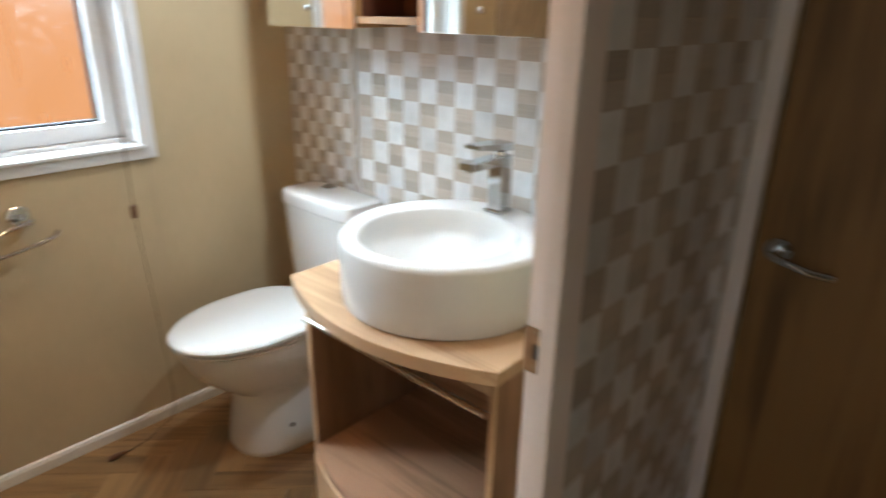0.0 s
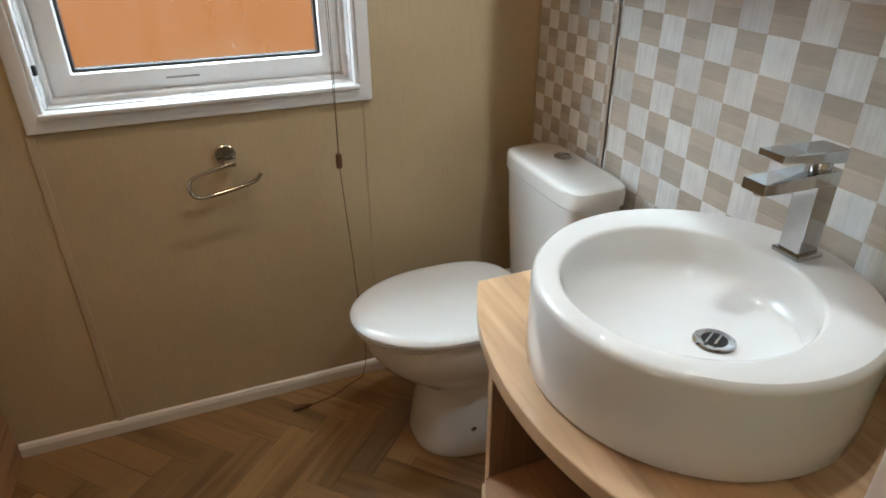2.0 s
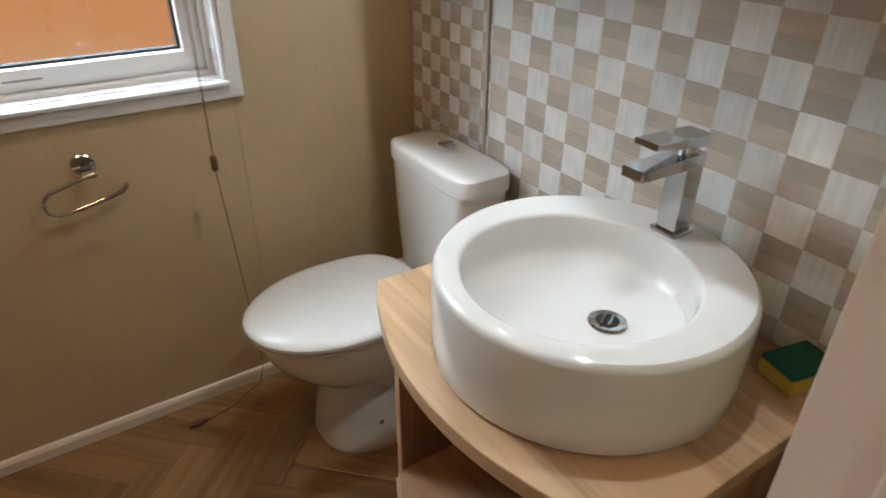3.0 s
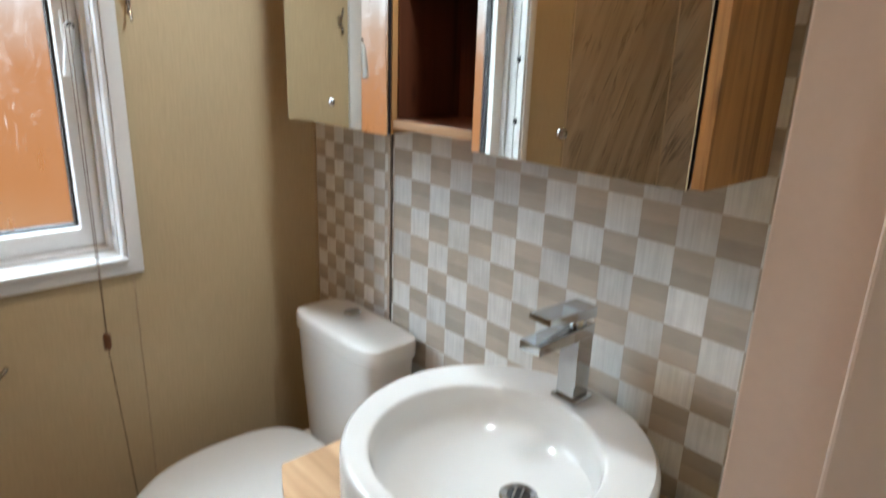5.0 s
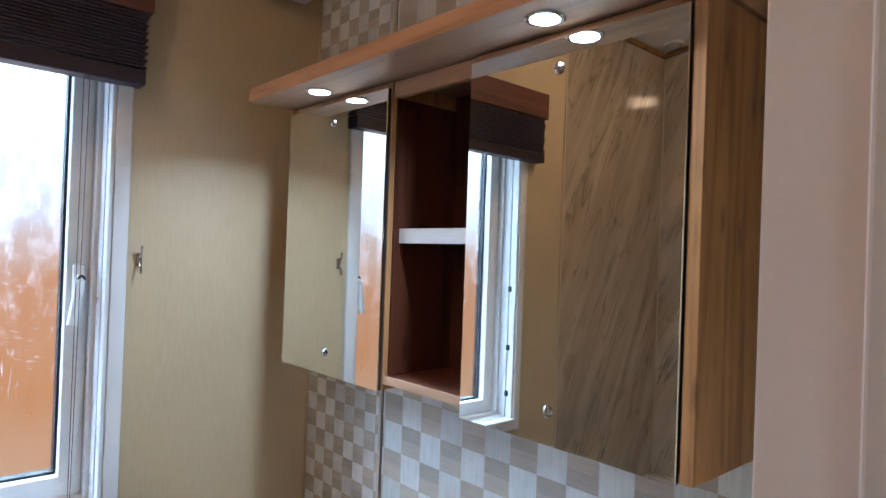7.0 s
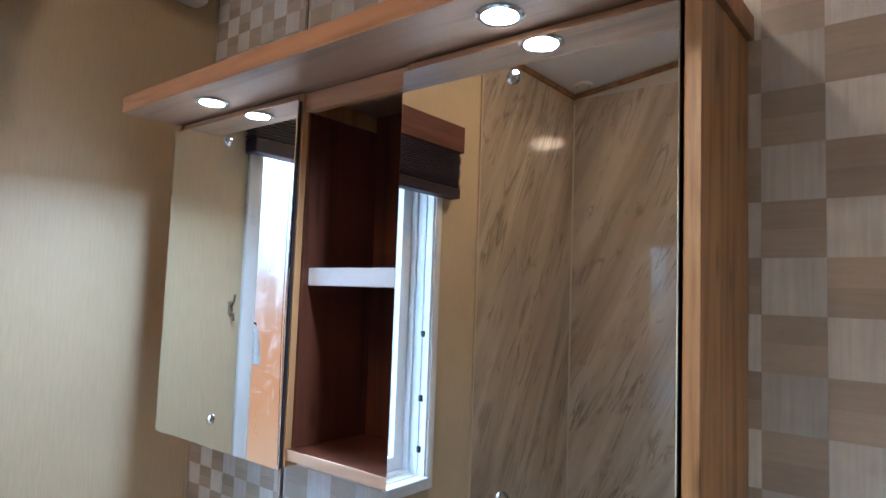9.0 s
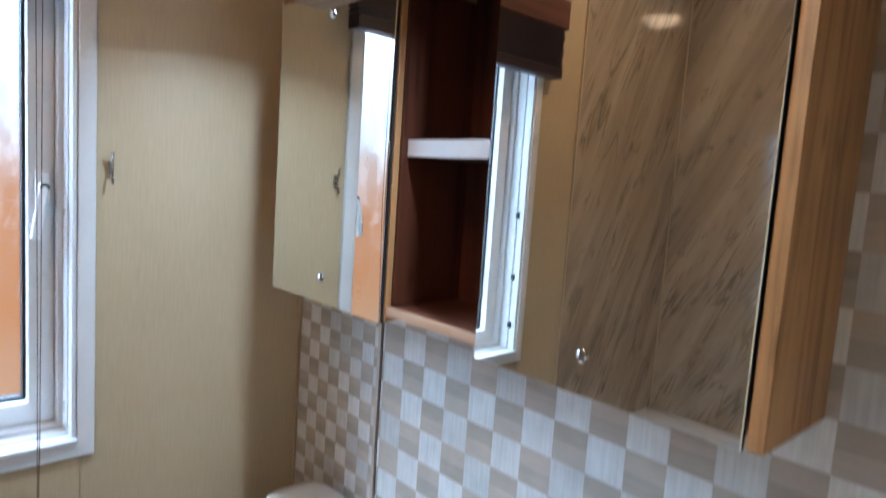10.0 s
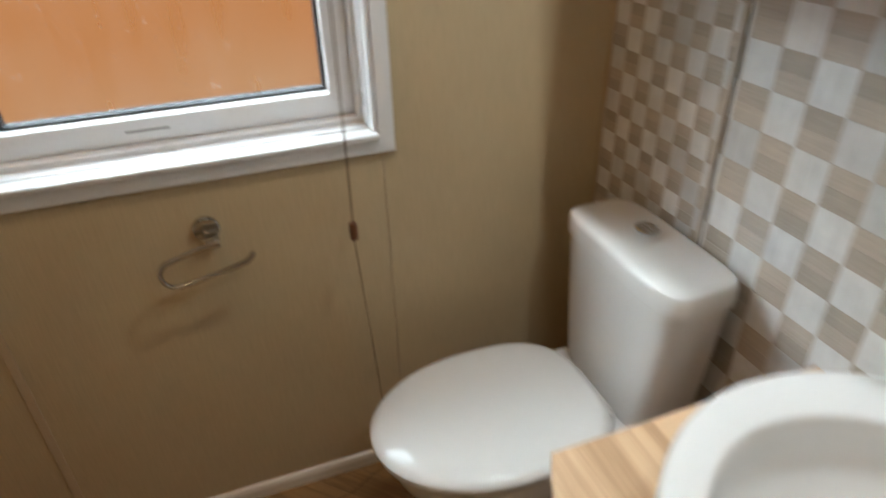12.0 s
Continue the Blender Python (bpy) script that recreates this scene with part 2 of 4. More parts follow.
def outdoors(name):
    """Distance beyond the glass: bright overcast above a rust-orange bank."""
    m, n, l, p = nodes_of(name)
    geo = n.new("ShaderNodeNewGeometry")
    sep = n.new("ShaderNodeSeparateXYZ")
    l.new(geo.outputs["Position"], sep.inputs[0])
    noi = n.new("ShaderNodeTexNoise")
    noi.inputs["Scale"].default_value, noi.inputs["Detail"].default_value = 1.6, 5
    l.new(geo.outputs["Position"], noi.inputs[0])
    add = n.new("ShaderNodeMath")
    add.operation = "MULTIPLY_ADD"
    add.inputs[1].default_value = 0.9
    l.new(noi.outputs[0], add.inputs[0])
    l.new(sep.outputs[2], add.inputs[2])
    part_of = n.new("ShaderNodeMath")
    part_of.operation = "DIVIDE"
    part_of.inputs[1].default_value = 6.0
    l.new(add.outputs[0], part_of.inputs[0])
    mix = n.new("ShaderNodeValToRGB")
    stops = mix.color_ramp.elements
    stops[0].position, stops[0].color = 0.02, (0.48 / SKY_GLOW, 0.26 / SKY_GLOW, 0.13 / SKY_GLOW, 1)
    stops[1].position, stops[1].color = 0.72, (0.86, 0.94, 1.0, 1)
    for at, c in ((0.17, (0.46, 0.172, 0.050)), (0.28, (0.48, 0.19, 0.068)), (0.35, (0.56, 0.35, 0.25)), (0.42, (0.76, 0.74, 0.75)), (0.50, (1.0, 1.05, 1.1))):
        stops.new(at).color = (*[v / SKY_GLOW for v in c], 1)
    l.new(part_of.outputs[0], mix.inputs[0])
    em = n.new("ShaderNodeEmission")
    l.new(mix.outputs[0], em.inputs[0])
    em.inputs[1].default_value = SKY_GLOW
    l.new(em.outputs[0], n["Material Output"].inputs[0])
    return m


def lamp_glow(name, power):
    m, n, l, p = nodes_of(name)
    p.inputs["Emission Color"].default_value = (1.0, 0.56, 0.27, 1) if "warm" in name else (1.0, 0.96, 0.88, 1)
    p.inputs["Emission Strength"].default_value = power
    return m


BEIGE = surface("linen_beige_wall", (0.53, 0.421, 0.254), 0.5, vary=0.09, fine=1.0, coarse=2.4, stretch=(260, 260, 17), bump=0.22)
BATTEN = surface("beige_batten", (0.50, 0.39, 0.25), 0.45, vary=0.05, fine=300)
UPVC = surface("white_plastic", (0.73, 0.73, 0.725), 0.28, vary=0.03, fine=90, coarse=9)
SKIRT = surface("cream_painted_skirting", (0.74, 0.68, 0.58), 0.38, vary=0.04, fine=120)
JAMB = surface("white_satin_paint", (0.81, 0.72, 0.66), 0.38, vary=0.03, fine=160, bump=0.08)
CERAMIC = surface("white_glazed_ceramic", (0.67, 0.66, 0.635), 0.07, vary=0.015, fine=30, coarse=4, coat=0.4)
SEAT = surface("white_seat_plastic", (0.68, 0.67, 0.64), 0.09, vary=0.015, fine=60)
CHROME = surface("chrome", (0.60, 0.62, 0.64), 0.08, metal=1.0, vary=0.04, fine=60)
STEEL = surface("brushed_steel", (0.62, 0.58, 0.52), 0.25, metal=1.0, vary=0.08, fine=300)
BLACK = surface("black_rubber", (0.02, 0.02, 0.022), 0.5, vary=0.1)
MIRROR = surface("mirror_silver", (0.86, 0.87, 0.84), 0.004, metal=1.0, vary=0.0)
CEILING = surface("white_ceiling_board", (0.78, 0.77, 0.75), 0.6, vary=0.03, fine=80, bump=0.1)
SHELL = surface("plain_board", (0.5, 0.44, 0.36), 0.7, vary=0.08)
ASH_X = wood("light_ash_grain_x", (0.55, 0.37, 0.22), (0.37, 0.23, 0.125), 0, 0.34, 0.5, 0.6)
# darker and redder than the worktop ash; for the vanity's inner panels
ASH_IN = wood("darker_reddish_ash_x", (0.37, 0.205, 0.115), (0.21, 0.11, 0.055), 0, 0.4, 0.6, 0.6)
ASH_SIDE = wood("darker_reddish_ash_z", (0.37, 0.215, 0.125), (0.22, 0.12, 0.06), 2, 0.4, 0.8)
ASH_Z = wood("light_ash_grain_z", (0.56, 0.375, 0.215), (0.33, 0.20, 0.10), 2, 0.36, 0.8)
OAK_X = wood("warm_oak_grain_x", (0.50, 0.27, 0.125), (0.27, 0.125, 0.05), 0, 0.38, 0.9)
OAK_Z = wood("warm_oak_grain_z", (0.50, 0.275, 0.105), (0.26, 0.125, 0.042), 2, 0.38, 1.2, 0.4, spots=0.65)
# warm oak again, with the pelmet underside's shade put into the colour
OAK_SHADED = wood("shaded_oak_underside", (0.30, 0.185, 0.11), (0.17, 0.10, 0.06), 0, 0.33, 0.9)
WALNUT = wood("red_brown_board", (0.115, 0.038, 0.017), (0.045, 0.014, 0.007), 2, 0.36, 0.8, 0.4, spots=0.5)
DOORWOOD = wood("brown_oak_door", (0.27, 0.14, 0.042), (0.135, 0.066, 0.019), 2, 0.5, 0.6, 0.5)
BLIND = wood("dark_stained_slat", (0.031, 0.019, 0.033), (0.014, 0.008, 0.015), 1, 0.42)
VALANCE = wood("red_brown_valance", (0.13, 0.05, 0.03), (0.06, 0.022, 0.015), 1, 0.35)
PLANK = wood("oak_vinyl_plank", (0.265, 0.155, 0.062), (0.158, 0.087, 0.033), 1, 0.3, 0.9, 0.4, per_piece=0.27, local=True)
TILE_LIGHT = surface("pale_grey_grained_square", (0.79, 0.80, 0.79), 0.42, vary=0.15, spec=0.8, coat=1.0, coat_rough=0.24, bump=0.12, fine=1.0, coarse=24, stretch=(190, 190, 9), per_piece=0.17)
TILE_DARK = surface("taupe_grained_square", (0.50, 0.44, 0.365), 0.42, vary=0.11, spec=0.8, coat=1.0, coat_rough=0.24, bump=0.12, fine=1.0, coarse=24, stretch=(14, 14, 230), per_piece=0.16)
TILE_BACK = surface("pale_panel", (0.56, 0.51, 0.45), 0.4, vary=0.06)
MARBLE = marble("veined_beige_wallboard")
FROST = frosted("misted_glass")
OUTSIDE = outdoors("bank_and_overcast")
LED = lamp_glow("lit_lamp_lens", 30.0)
GREEN = surface("green_scourer", (0.01, 0.13, 0.09), 0.9, vary=0.2, fine=500, bump=0.6)
YELLOW = surface("yellow_foam", (0.62, 0.46, 0.08), 0.9, vary=0.12, fine=300, bump=0.5)
CORD = surface("brown_cord", (0.12, 0.07, 0.035), 0.8, vary=0.15, fine=500)
BEAD = surface("dark_wood_bead", (0.14, 0.055, 0.022), 0.35, vary=0.1)


# ---- mesh helpers ----
def link_mesh(name, bm, material, smooth=False):
    me = bpy.data.meshes.new(name)
    bmesh.ops.recalc_face_normals(bm, faces=bm.faces)
    bm.to_mesh(me)
    bm.free()
    for f in me.polygons:
        f.use_smooth = smooth
    me.materials.append(material)
    ob = new(name, me)
    if smooth:
        me.set_sharp_from_angle(angle=radians(38))
    return ob


def part(name, bm, material, parent, label="", smooth=False):
    ob = link_mesh(name, bm, material, smooth)
    ob.parent = parent
    if label:
        ob["label"] = label
    return ob


def thing(name, label, category, group="", base=(0, 0, 0)):
    ob = new(name)
    ob.empty_display_size = 0.05
    return tagged(ob, label, category, group)


def structure(name, bm, material, label="", smooth=False):
    return tagged(link_mesh(name, bm, material, smooth), label, "", "", "structure")


def add_box(bm, x0, x1, y0, y1, z0, z1, bevel=0.0, seg=2):
    r = bmesh.ops.create_cube(bm, size=1)
    for v in r["verts"]:
        v.co = Vector((x0 + (v.co.x + 0.5) * (x1 - x0), y0 + (v.co.y + 0.5) * (y1 - y0), z0 + (v.co.z + 0.5) * (z1 - z0)))
    if bevel:
        es = list({e for v in r["verts"] for e in v.link_edges})
        bmesh.ops.bevel(bm, geom=es, offset=bevel, segments=seg, affect="EDGES", profile=0.5)
    return bm


def box(x0, x1, y0, y1, z0, z1, bevel=0.0, seg=2):
    return add_box(bmesh.new(), x0, x1, y0, y1, z0, z1, bevel, seg)


def loft(rings, cap0=True, cap1=True, closed=False):
    """Skin over rings of points of equal number."""
    bm = bmesh.new()
    vs = [[bm.verts.new(p) for p in r] for r in rings]
    n = len(rings[0])
    pairs = list(zip(vs, vs[1:])) + ([(vs[-1], vs[0])] if closed else [])
    for a, b in pairs:
        for i in range(n):
            bm.faces.new((a[i], a[(i + 1) % n], b[(i + 1) % n], b[i]))
    if not closed:
        if cap0:
            bm.faces.new(vs[0])
        if cap1:
            bm.faces.new(vs[-1])
    return bm


def oval(cx, cy, z, rx, ry, n=40, power=2.0):
    out = []
    for i in range(n):
        a = 2 * math.pi * i / n
        c, s = math.cos(a), math.sin(a)
        out.append((cx + rx * math.copysign(abs(c) ** (2 / power), c), cy + ry * math.copysign(abs(s) ** (2 / power), s), z))
    return out


def lathe(profile, cx, cy, n=40):
    return loft([oval(cx, cy, z, r, r, n) for r, z in profile])


def disc_x(x0, x1, y, z, r, n=24, bevel=0.0):
    """A round plate whose axis is x."""
    prof = [(x0, r), (x1 - bevel, r), (x1, r - bevel)] if bevel else [(x0, r), (x1, r)]
    return loft([[(x, y + q * math.cos(2 * math.pi * i / n), z + q * math.sin(2 * math.pi * i / n)) for i in range(n)] for x, q in prof])


def tube(points, r, n=10):
    """A round bar along a polyline."""
    pts = [Vector(p) for p in points]
    rings, up = [], Vector((0, 0, 1))
    for i, p in enumerate(pts):
        d = (pts[min(i + 1, len(pts) - 1)] - pts[max(i - 1, 0)]).normalized()
        side = d.cross(up)
        if side.length < 0.2:
            side = d.cross(Vector((1, 0, 0)))
        side.normalize()
        top = side.cross(d)
        rings.append([p + r * (math.cos(2 * math.pi * k / n) * side + math.sin(2 * math.pi * k / n) * top) for k in range(n)])
    return loft(rings)


def frame_ring(x0, x1, ya, yb, za, zb, w, bevel=0.002):
    """Four mitred bars round an opening in a wall that runs along y."""
    out = loft([[(x0, ya, za), (x0, yb, za), (x0, yb, zb), (x0, ya, zb)], [(x1, ya, za), (x1, yb, za), (x1, yb, zb), (x1, ya, zb)],
                [(x1, ya + w, za + w), (x1, yb - w, za + w), (x1, yb - w, zb - w), (x1, ya + w, zb - w)],
                [(x0, ya + w, za + w), (x0, yb - w, za + w), (x0, yb - w, zb - w), (x0, ya + w, zb - w)]], closed=True)
    if bevel:
        bmesh.ops.bevel(out, geom=list(out.edges), offset=bevel, segments=2, affect="EDGES", profile=0.5)
    return out


# ---- the plan ----
WX, TY, LOWY = -2.112, 1.45, -0.93          # window wall, chequered wall, wall behind the bath
PX0, PX1 = -0.594, -0.514                  # partition to the hall
HALLY, HALLX = 1.45, 0.55
TOP = 3.0
WIN = (0.145, 0.905, 0.955, 2.12)          # window opening y0 y1 z0 z1
DOOR = (0.06, 0.818, 2.02)                  # doorway y0 y1 top


def ceil_z(x):
    return 2.655 + 0.13 * (x - WX)


structure("floor", box(WX - 0.2, HALLX + 0.1, -1.4, HALLY + 0.2, -0.10, -0.004), SHELL, "wood subfloor under the planks")
bm = box(WX - 0.16, WX, LOWY - 0.1, WIN[0], -0.1, TOP)
add_box(bm, WX - 0.16, WX, WIN[1], HALLY + 0.1, -0.1, TOP)
add_box(bm, WX - 0.16, WX, WIN[0], WIN[1], -0.1, WIN[2])
add_box(bm, WX - 0.16, WX, WIN[0], WIN[1], WIN[3], TOP)
structure("wall_window", bm, BEIGE, "beige linen-textured wall with a window")
wall_tile = structure("wall_chequered", box(WX, PX0, TY, TY + 0.1, -0.1, TOP), TILE_BACK, "wall with pale and taupe chequered wallboard")
# hall end is unseen; its opening is added to hold the fill lamp
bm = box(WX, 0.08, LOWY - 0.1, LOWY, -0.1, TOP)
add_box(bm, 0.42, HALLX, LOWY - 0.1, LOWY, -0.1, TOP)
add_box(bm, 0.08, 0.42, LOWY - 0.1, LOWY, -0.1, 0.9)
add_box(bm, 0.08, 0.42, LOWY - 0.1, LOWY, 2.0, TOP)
structure("wall_bath", bm, SHELL, "wall behind the bath, with an added unseen opening at its hall end")
bm = box(PX0 + 0.001, PX1, DOOR[1] + 0.012, HALLY + 0.1, -0.1, TOP)
add_box(bm, PX1 - 0.0004, PX1, DOOR[1], DOOR[1] + 0.012, -0.1, TOP)
add_box(bm, PX0, PX1, LOWY, DOOR[0] - 0.012, -0.1, TOP)
add_box(bm, PX0, PX1, DOOR[0] - 0.012, DOOR[1] + 0.012, DOOR[2] + 0.012, TOP)
wall_part = structure("wall_partition", bm, BEIGE, "thin partition with a doorway")
structure("wall_hall_side", box(HALLX, HALLX + 0.08, LOWY, HALLY, -0.1, TOP), BEIGE, "plain hall wall")
bm = box(PX1 + 0.034, PX1 + 0.84, HALLY + 0.06, HALLY + 0.1, -0.1, TOP)
add_box(bm, PX1 + 0.84, HALLX, HALLY, HALLY + 0.1, -0.1, TOP)
add_box(bm, PX1, PX1 + 0.034, HALLY, HALLY + 0.1, -0.1, TOP)
add_box(bm, PX1 + 0.034, PX1 + 0.84, HALLY, HALLY + 0.06, 2.05, TOP)
structure("wall_hall_end", bm, BEIGE, "hall end wall round a door")
bm = loft([[(WX - 0.15, y, ceil_z(WX - 0.15)), (HALLX + 0.08, y, ceil_z(HALLX + 0.08)), (HALLX + 0.08, y, 3.15), (WX - 0.15, y, 3.15)] for y in (LOWY - 0.1, HALLY + 0.1)])
structure("ceiling", bm, CEILING, "white sloping ceiling boards")

# battens over the board joints, skirting, corner beads
for y, w in ((0.113, 0.018), (0.913, 0.003)):
    structure("trim", box(WX, WX + (0.004 if w > 0.01 else 0.0015), y - w / 2, y + w / 2, 0.042, WIN[2] - 0.03, 0.0012), BATTEN, "slim beige batten over a wall joint")
bm = loft([[(WX, y, 0.0), (WX + 0.012, y, 0.0), (WX + 0.012, y, 0.030), (WX + 0.008, y, 0.040), (WX, y, 0.044)] for y in (-0.155, TY)])
structure("baseboard", bm, SKIRT, "cream painted skirting board")
structure("trim", box(WX, WX + 0.006, TY - 0.008, TY - 0.0015, 0.044, TOP - 0.4, 0.001), BATTEN, "corner bead between beige and chequered wall")

# outside
bm = bmesh.new()
bm.faces.new([bm.verts.new(p) for p in ((-5.5, -7, -2), (-5.5, 9, -2), (-5.5, 9, 8), (-5.5, -7, 8))])
structure("backdrop", bm, OUTSIDE, "bright sky over a rust-orange bank")
structure("ground", box(-60, 60, -60, 60, -0.6, -0.5), SHELL, "bare ground outside")


# ---- doorway ----
def doorway():
    y0, y1, top = DOOR
    d = tagged(new("door_1"), "white-painted door frame with a latch keep, door not in it", "door frame", "", "structure")
    part("jamb", box(PX0 - 0.002, PX1 - 0.0005, y1, y1 + 0.0115, 0, top, 0.0015), JAMB, d)
    part("door_stop", box(PX0 + 0.058, PX1 + 0.0055, y1 - 0.060, y1 - 0.0003, 0, top, 0.0025, 3), JAMB, d)
    part("jamb", box(PX0, PX1 + 0.012, y0 - 0.012, y0, 0, top, 0.002), JAMB, d)
    part("casing", box(PX1, PX1 + 0.0125, y0 - 0.06, y0 - 0.013, 0, top + 0.05, 0.003, 3), JAMB, d)
    part("head", box(PX0, PX1 + 0.012, y0, y1 - 0.061, top, top + 0.012, 0.002), JAMB, d)
    part("head_casing", box(PX1, PX1 + 0.012, y0 - 0.013, y1 + 0.0128, top + 0.0125, top + 0.06, 0.003, 3), JAMB, d)
    k = part("strike_plate", box(PX0 - 0.004, PX0 + 0.026, y1 - 0.0025, y1 - 0.0003, 0.853, 0.930, 0.0008), STEEL, d, "steel latch keep with a square hole")
    part("latch_hole", box(PX0 + 0.014, PX0 + 0.022, y1 - 0.0032, y1 - 0.0026, 0.878, 0.903), BLACK, k)
    for z in (0.862, 0.921):
        bm = bmesh.new()
        bmesh.ops.create_uvsphere(bm, u_segments=10, v_segments=6, radius=0.0035)
        bmesh.ops.scale(bm, vec=(1, 0.4, 1), verts=bm.verts)
        bmesh.ops.translate(bm, vec=(PX0 + 0.016, y1 - 0.0026, z), verts=bm.verts)
        part("screw", bm, STEEL, k, smooth=True)


doorway()


def hall_door():
    d = tagged(new("door_2"), "closed brown oak hall door with a lever handle", "door", "", "structure")
    x0, x1 = PX1 + 0.036, PX1 + 0.80
    part("leaf", box(x0 + 0.003, x1, HALLY + 0.012, HALLY + 0.05, 0.006, 2.03, 0.002), DOORWOOD, d)
    part("casing", box(PX1 + 0.001, x0, HALLY - 0.014, HALLY - 0.0005, 0, 2.08, 0.003, 3), JAMB, d, "pale painted casing")
    part("casing", box(x1 + 0.003, x1 + 0.045, HALLY - 0.014, HALLY - 0.0005, 0, 2.08, 0.003, 3), JAMB, d)
    hx, hz = -0.430, 0.918
    h = part("door_handle", loft([[(hx + 0.026 * math.cos(a * math.pi / 12), y, hz + 0.026 * math.sin(a * math.pi / 12)) for a in range(24)] for y in (HALLY + 0.012, HALLY + 0.003)]), CHROME, d, "chrome lever handle on a round rose")
    part("lever", tube([(hx, HALLY + 0.003, hz), (hx, HALLY - 0.035, hz), (hx + 0.012, HALLY - 0.045, hz - 0.001), (hx + 0.04, HALLY - 0.047, hz - 0.006), (hx + 0.075, HALLY - 0.046, hz - 0.013), (hx + 0.115, HALLY - 0.042, hz - 0.014)], 0.0085, 12), CHROME, h, smooth=True)


hall_door()


# ---- window ----
def window():
    y0, y1, z0, z1 = WIN
    w = tagged(new("window_1"), "white plastic window with misted glass and a lever handle", "window", "", "structure")
    part("window_trim", frame_ring(WX, WX + 0.012, y0 - 0.033, y1 + 0.033, z0 - 0.033, z1 + 0.033, 0.034, 0.003), UPVC, w, smooth=True)
    part("window_trim", frame_ring(WX - 0.024, WX + 0.006, y0 + 0.0015, y1 - 0.0015, z0 + 0.0015, z1 - 0.0015, 0.010, 0.002), UPVC, w, smooth=True)
    part("window_frame", frame_ring(WX - 0.143, WX - 0.062, y0 + 0.001, y1 - 0.001, z0 + 0.001, z1 - 0.001, 0.024, 0.003), UPVC, w, smooth=True)
    part("window_frame", frame_ring(WX - 0.062, WX - 0.026, y0 + 0.001, y1 - 0.001, z0 + 0.001, z1 - 0.001, 0.013, 0.002), UPVC, w, smooth=True)
    part("window_sill", box(WX - 0.02, WX + 0.022, y0 + 0.001, y1 - 0.001, z0 + 0.001, z0 + 0.012, 0.003, 3), UPVC, w, smooth=True)
    s = part("sash", frame_ring(WX - 0.146, WX - 0.084, y0 + 0.0252, y1 - 0.0252, z0 + 0.0252, z1 - 0.0252, 0.0508, 0.004), UPVC, w, smooth=True)
    gy0, gy1, gz0, gz1 = y0 + 0.076, y1 - 0.076, z0 + 0.076, z1 - 0.076
    part("gasket", frame_ring(WX - 0.140, WX - 0.112, gy0, gy1, gz0, gz1, 0.006, 0), BLACK, s, "black rubber gasket")
    pane = part("pane", box(WX - 0.137, WX - 0.131, gy0 + 0.003, gy1 - 0.003, gz0 + 0.003, gz1 - 0.003), FROST, s, "misted pane with runs of condensation")
    pane.visible_shadow = False
    part("vent_slot", box(WX - 0.0845, WX - 0.0835, 0.43, 0.51, z0 + 0.049, z0 + 0.054), surface("grey_moulding", (0.30, 0.29, 0.28), 0.4), s)
    hy, hz = y1 - 0.05, 1.508
    h = part("handle", box(WX - 0.084, WX - 0.070, hy - 0.014, hy + 0.014, hz - 0.045, hz + 0.035, 0.006, 3), UPVC, w, "white handle with a black button", smooth=True)
    part("lever", tube([(WX - 0.070, hy, hz), (WX - 0.057, hy, hz), (WX - 0.050, hy - 0.004, hz - 0.02), (WX - 0.049, hy - 0.011, hz - 0.06), (WX - 0.052, hy - 0.017, hz - 0.11)], 0.0108, 14), UPVC, h, smooth=True)
    part("button", disc_x(WX - 0.058, WX - 0.0475, hy, hz, 0.009, 20, 0.002), BLACK, h)
    for z in (1.06, 1.24, 1.47):
        part("clip", box(WX - 0.026, WX - 0.012, y0 + 0.0115, y0 + 0.020, z - 0.011, z + 0.011, 0.002), BLACK, w, "small black clip")


window()


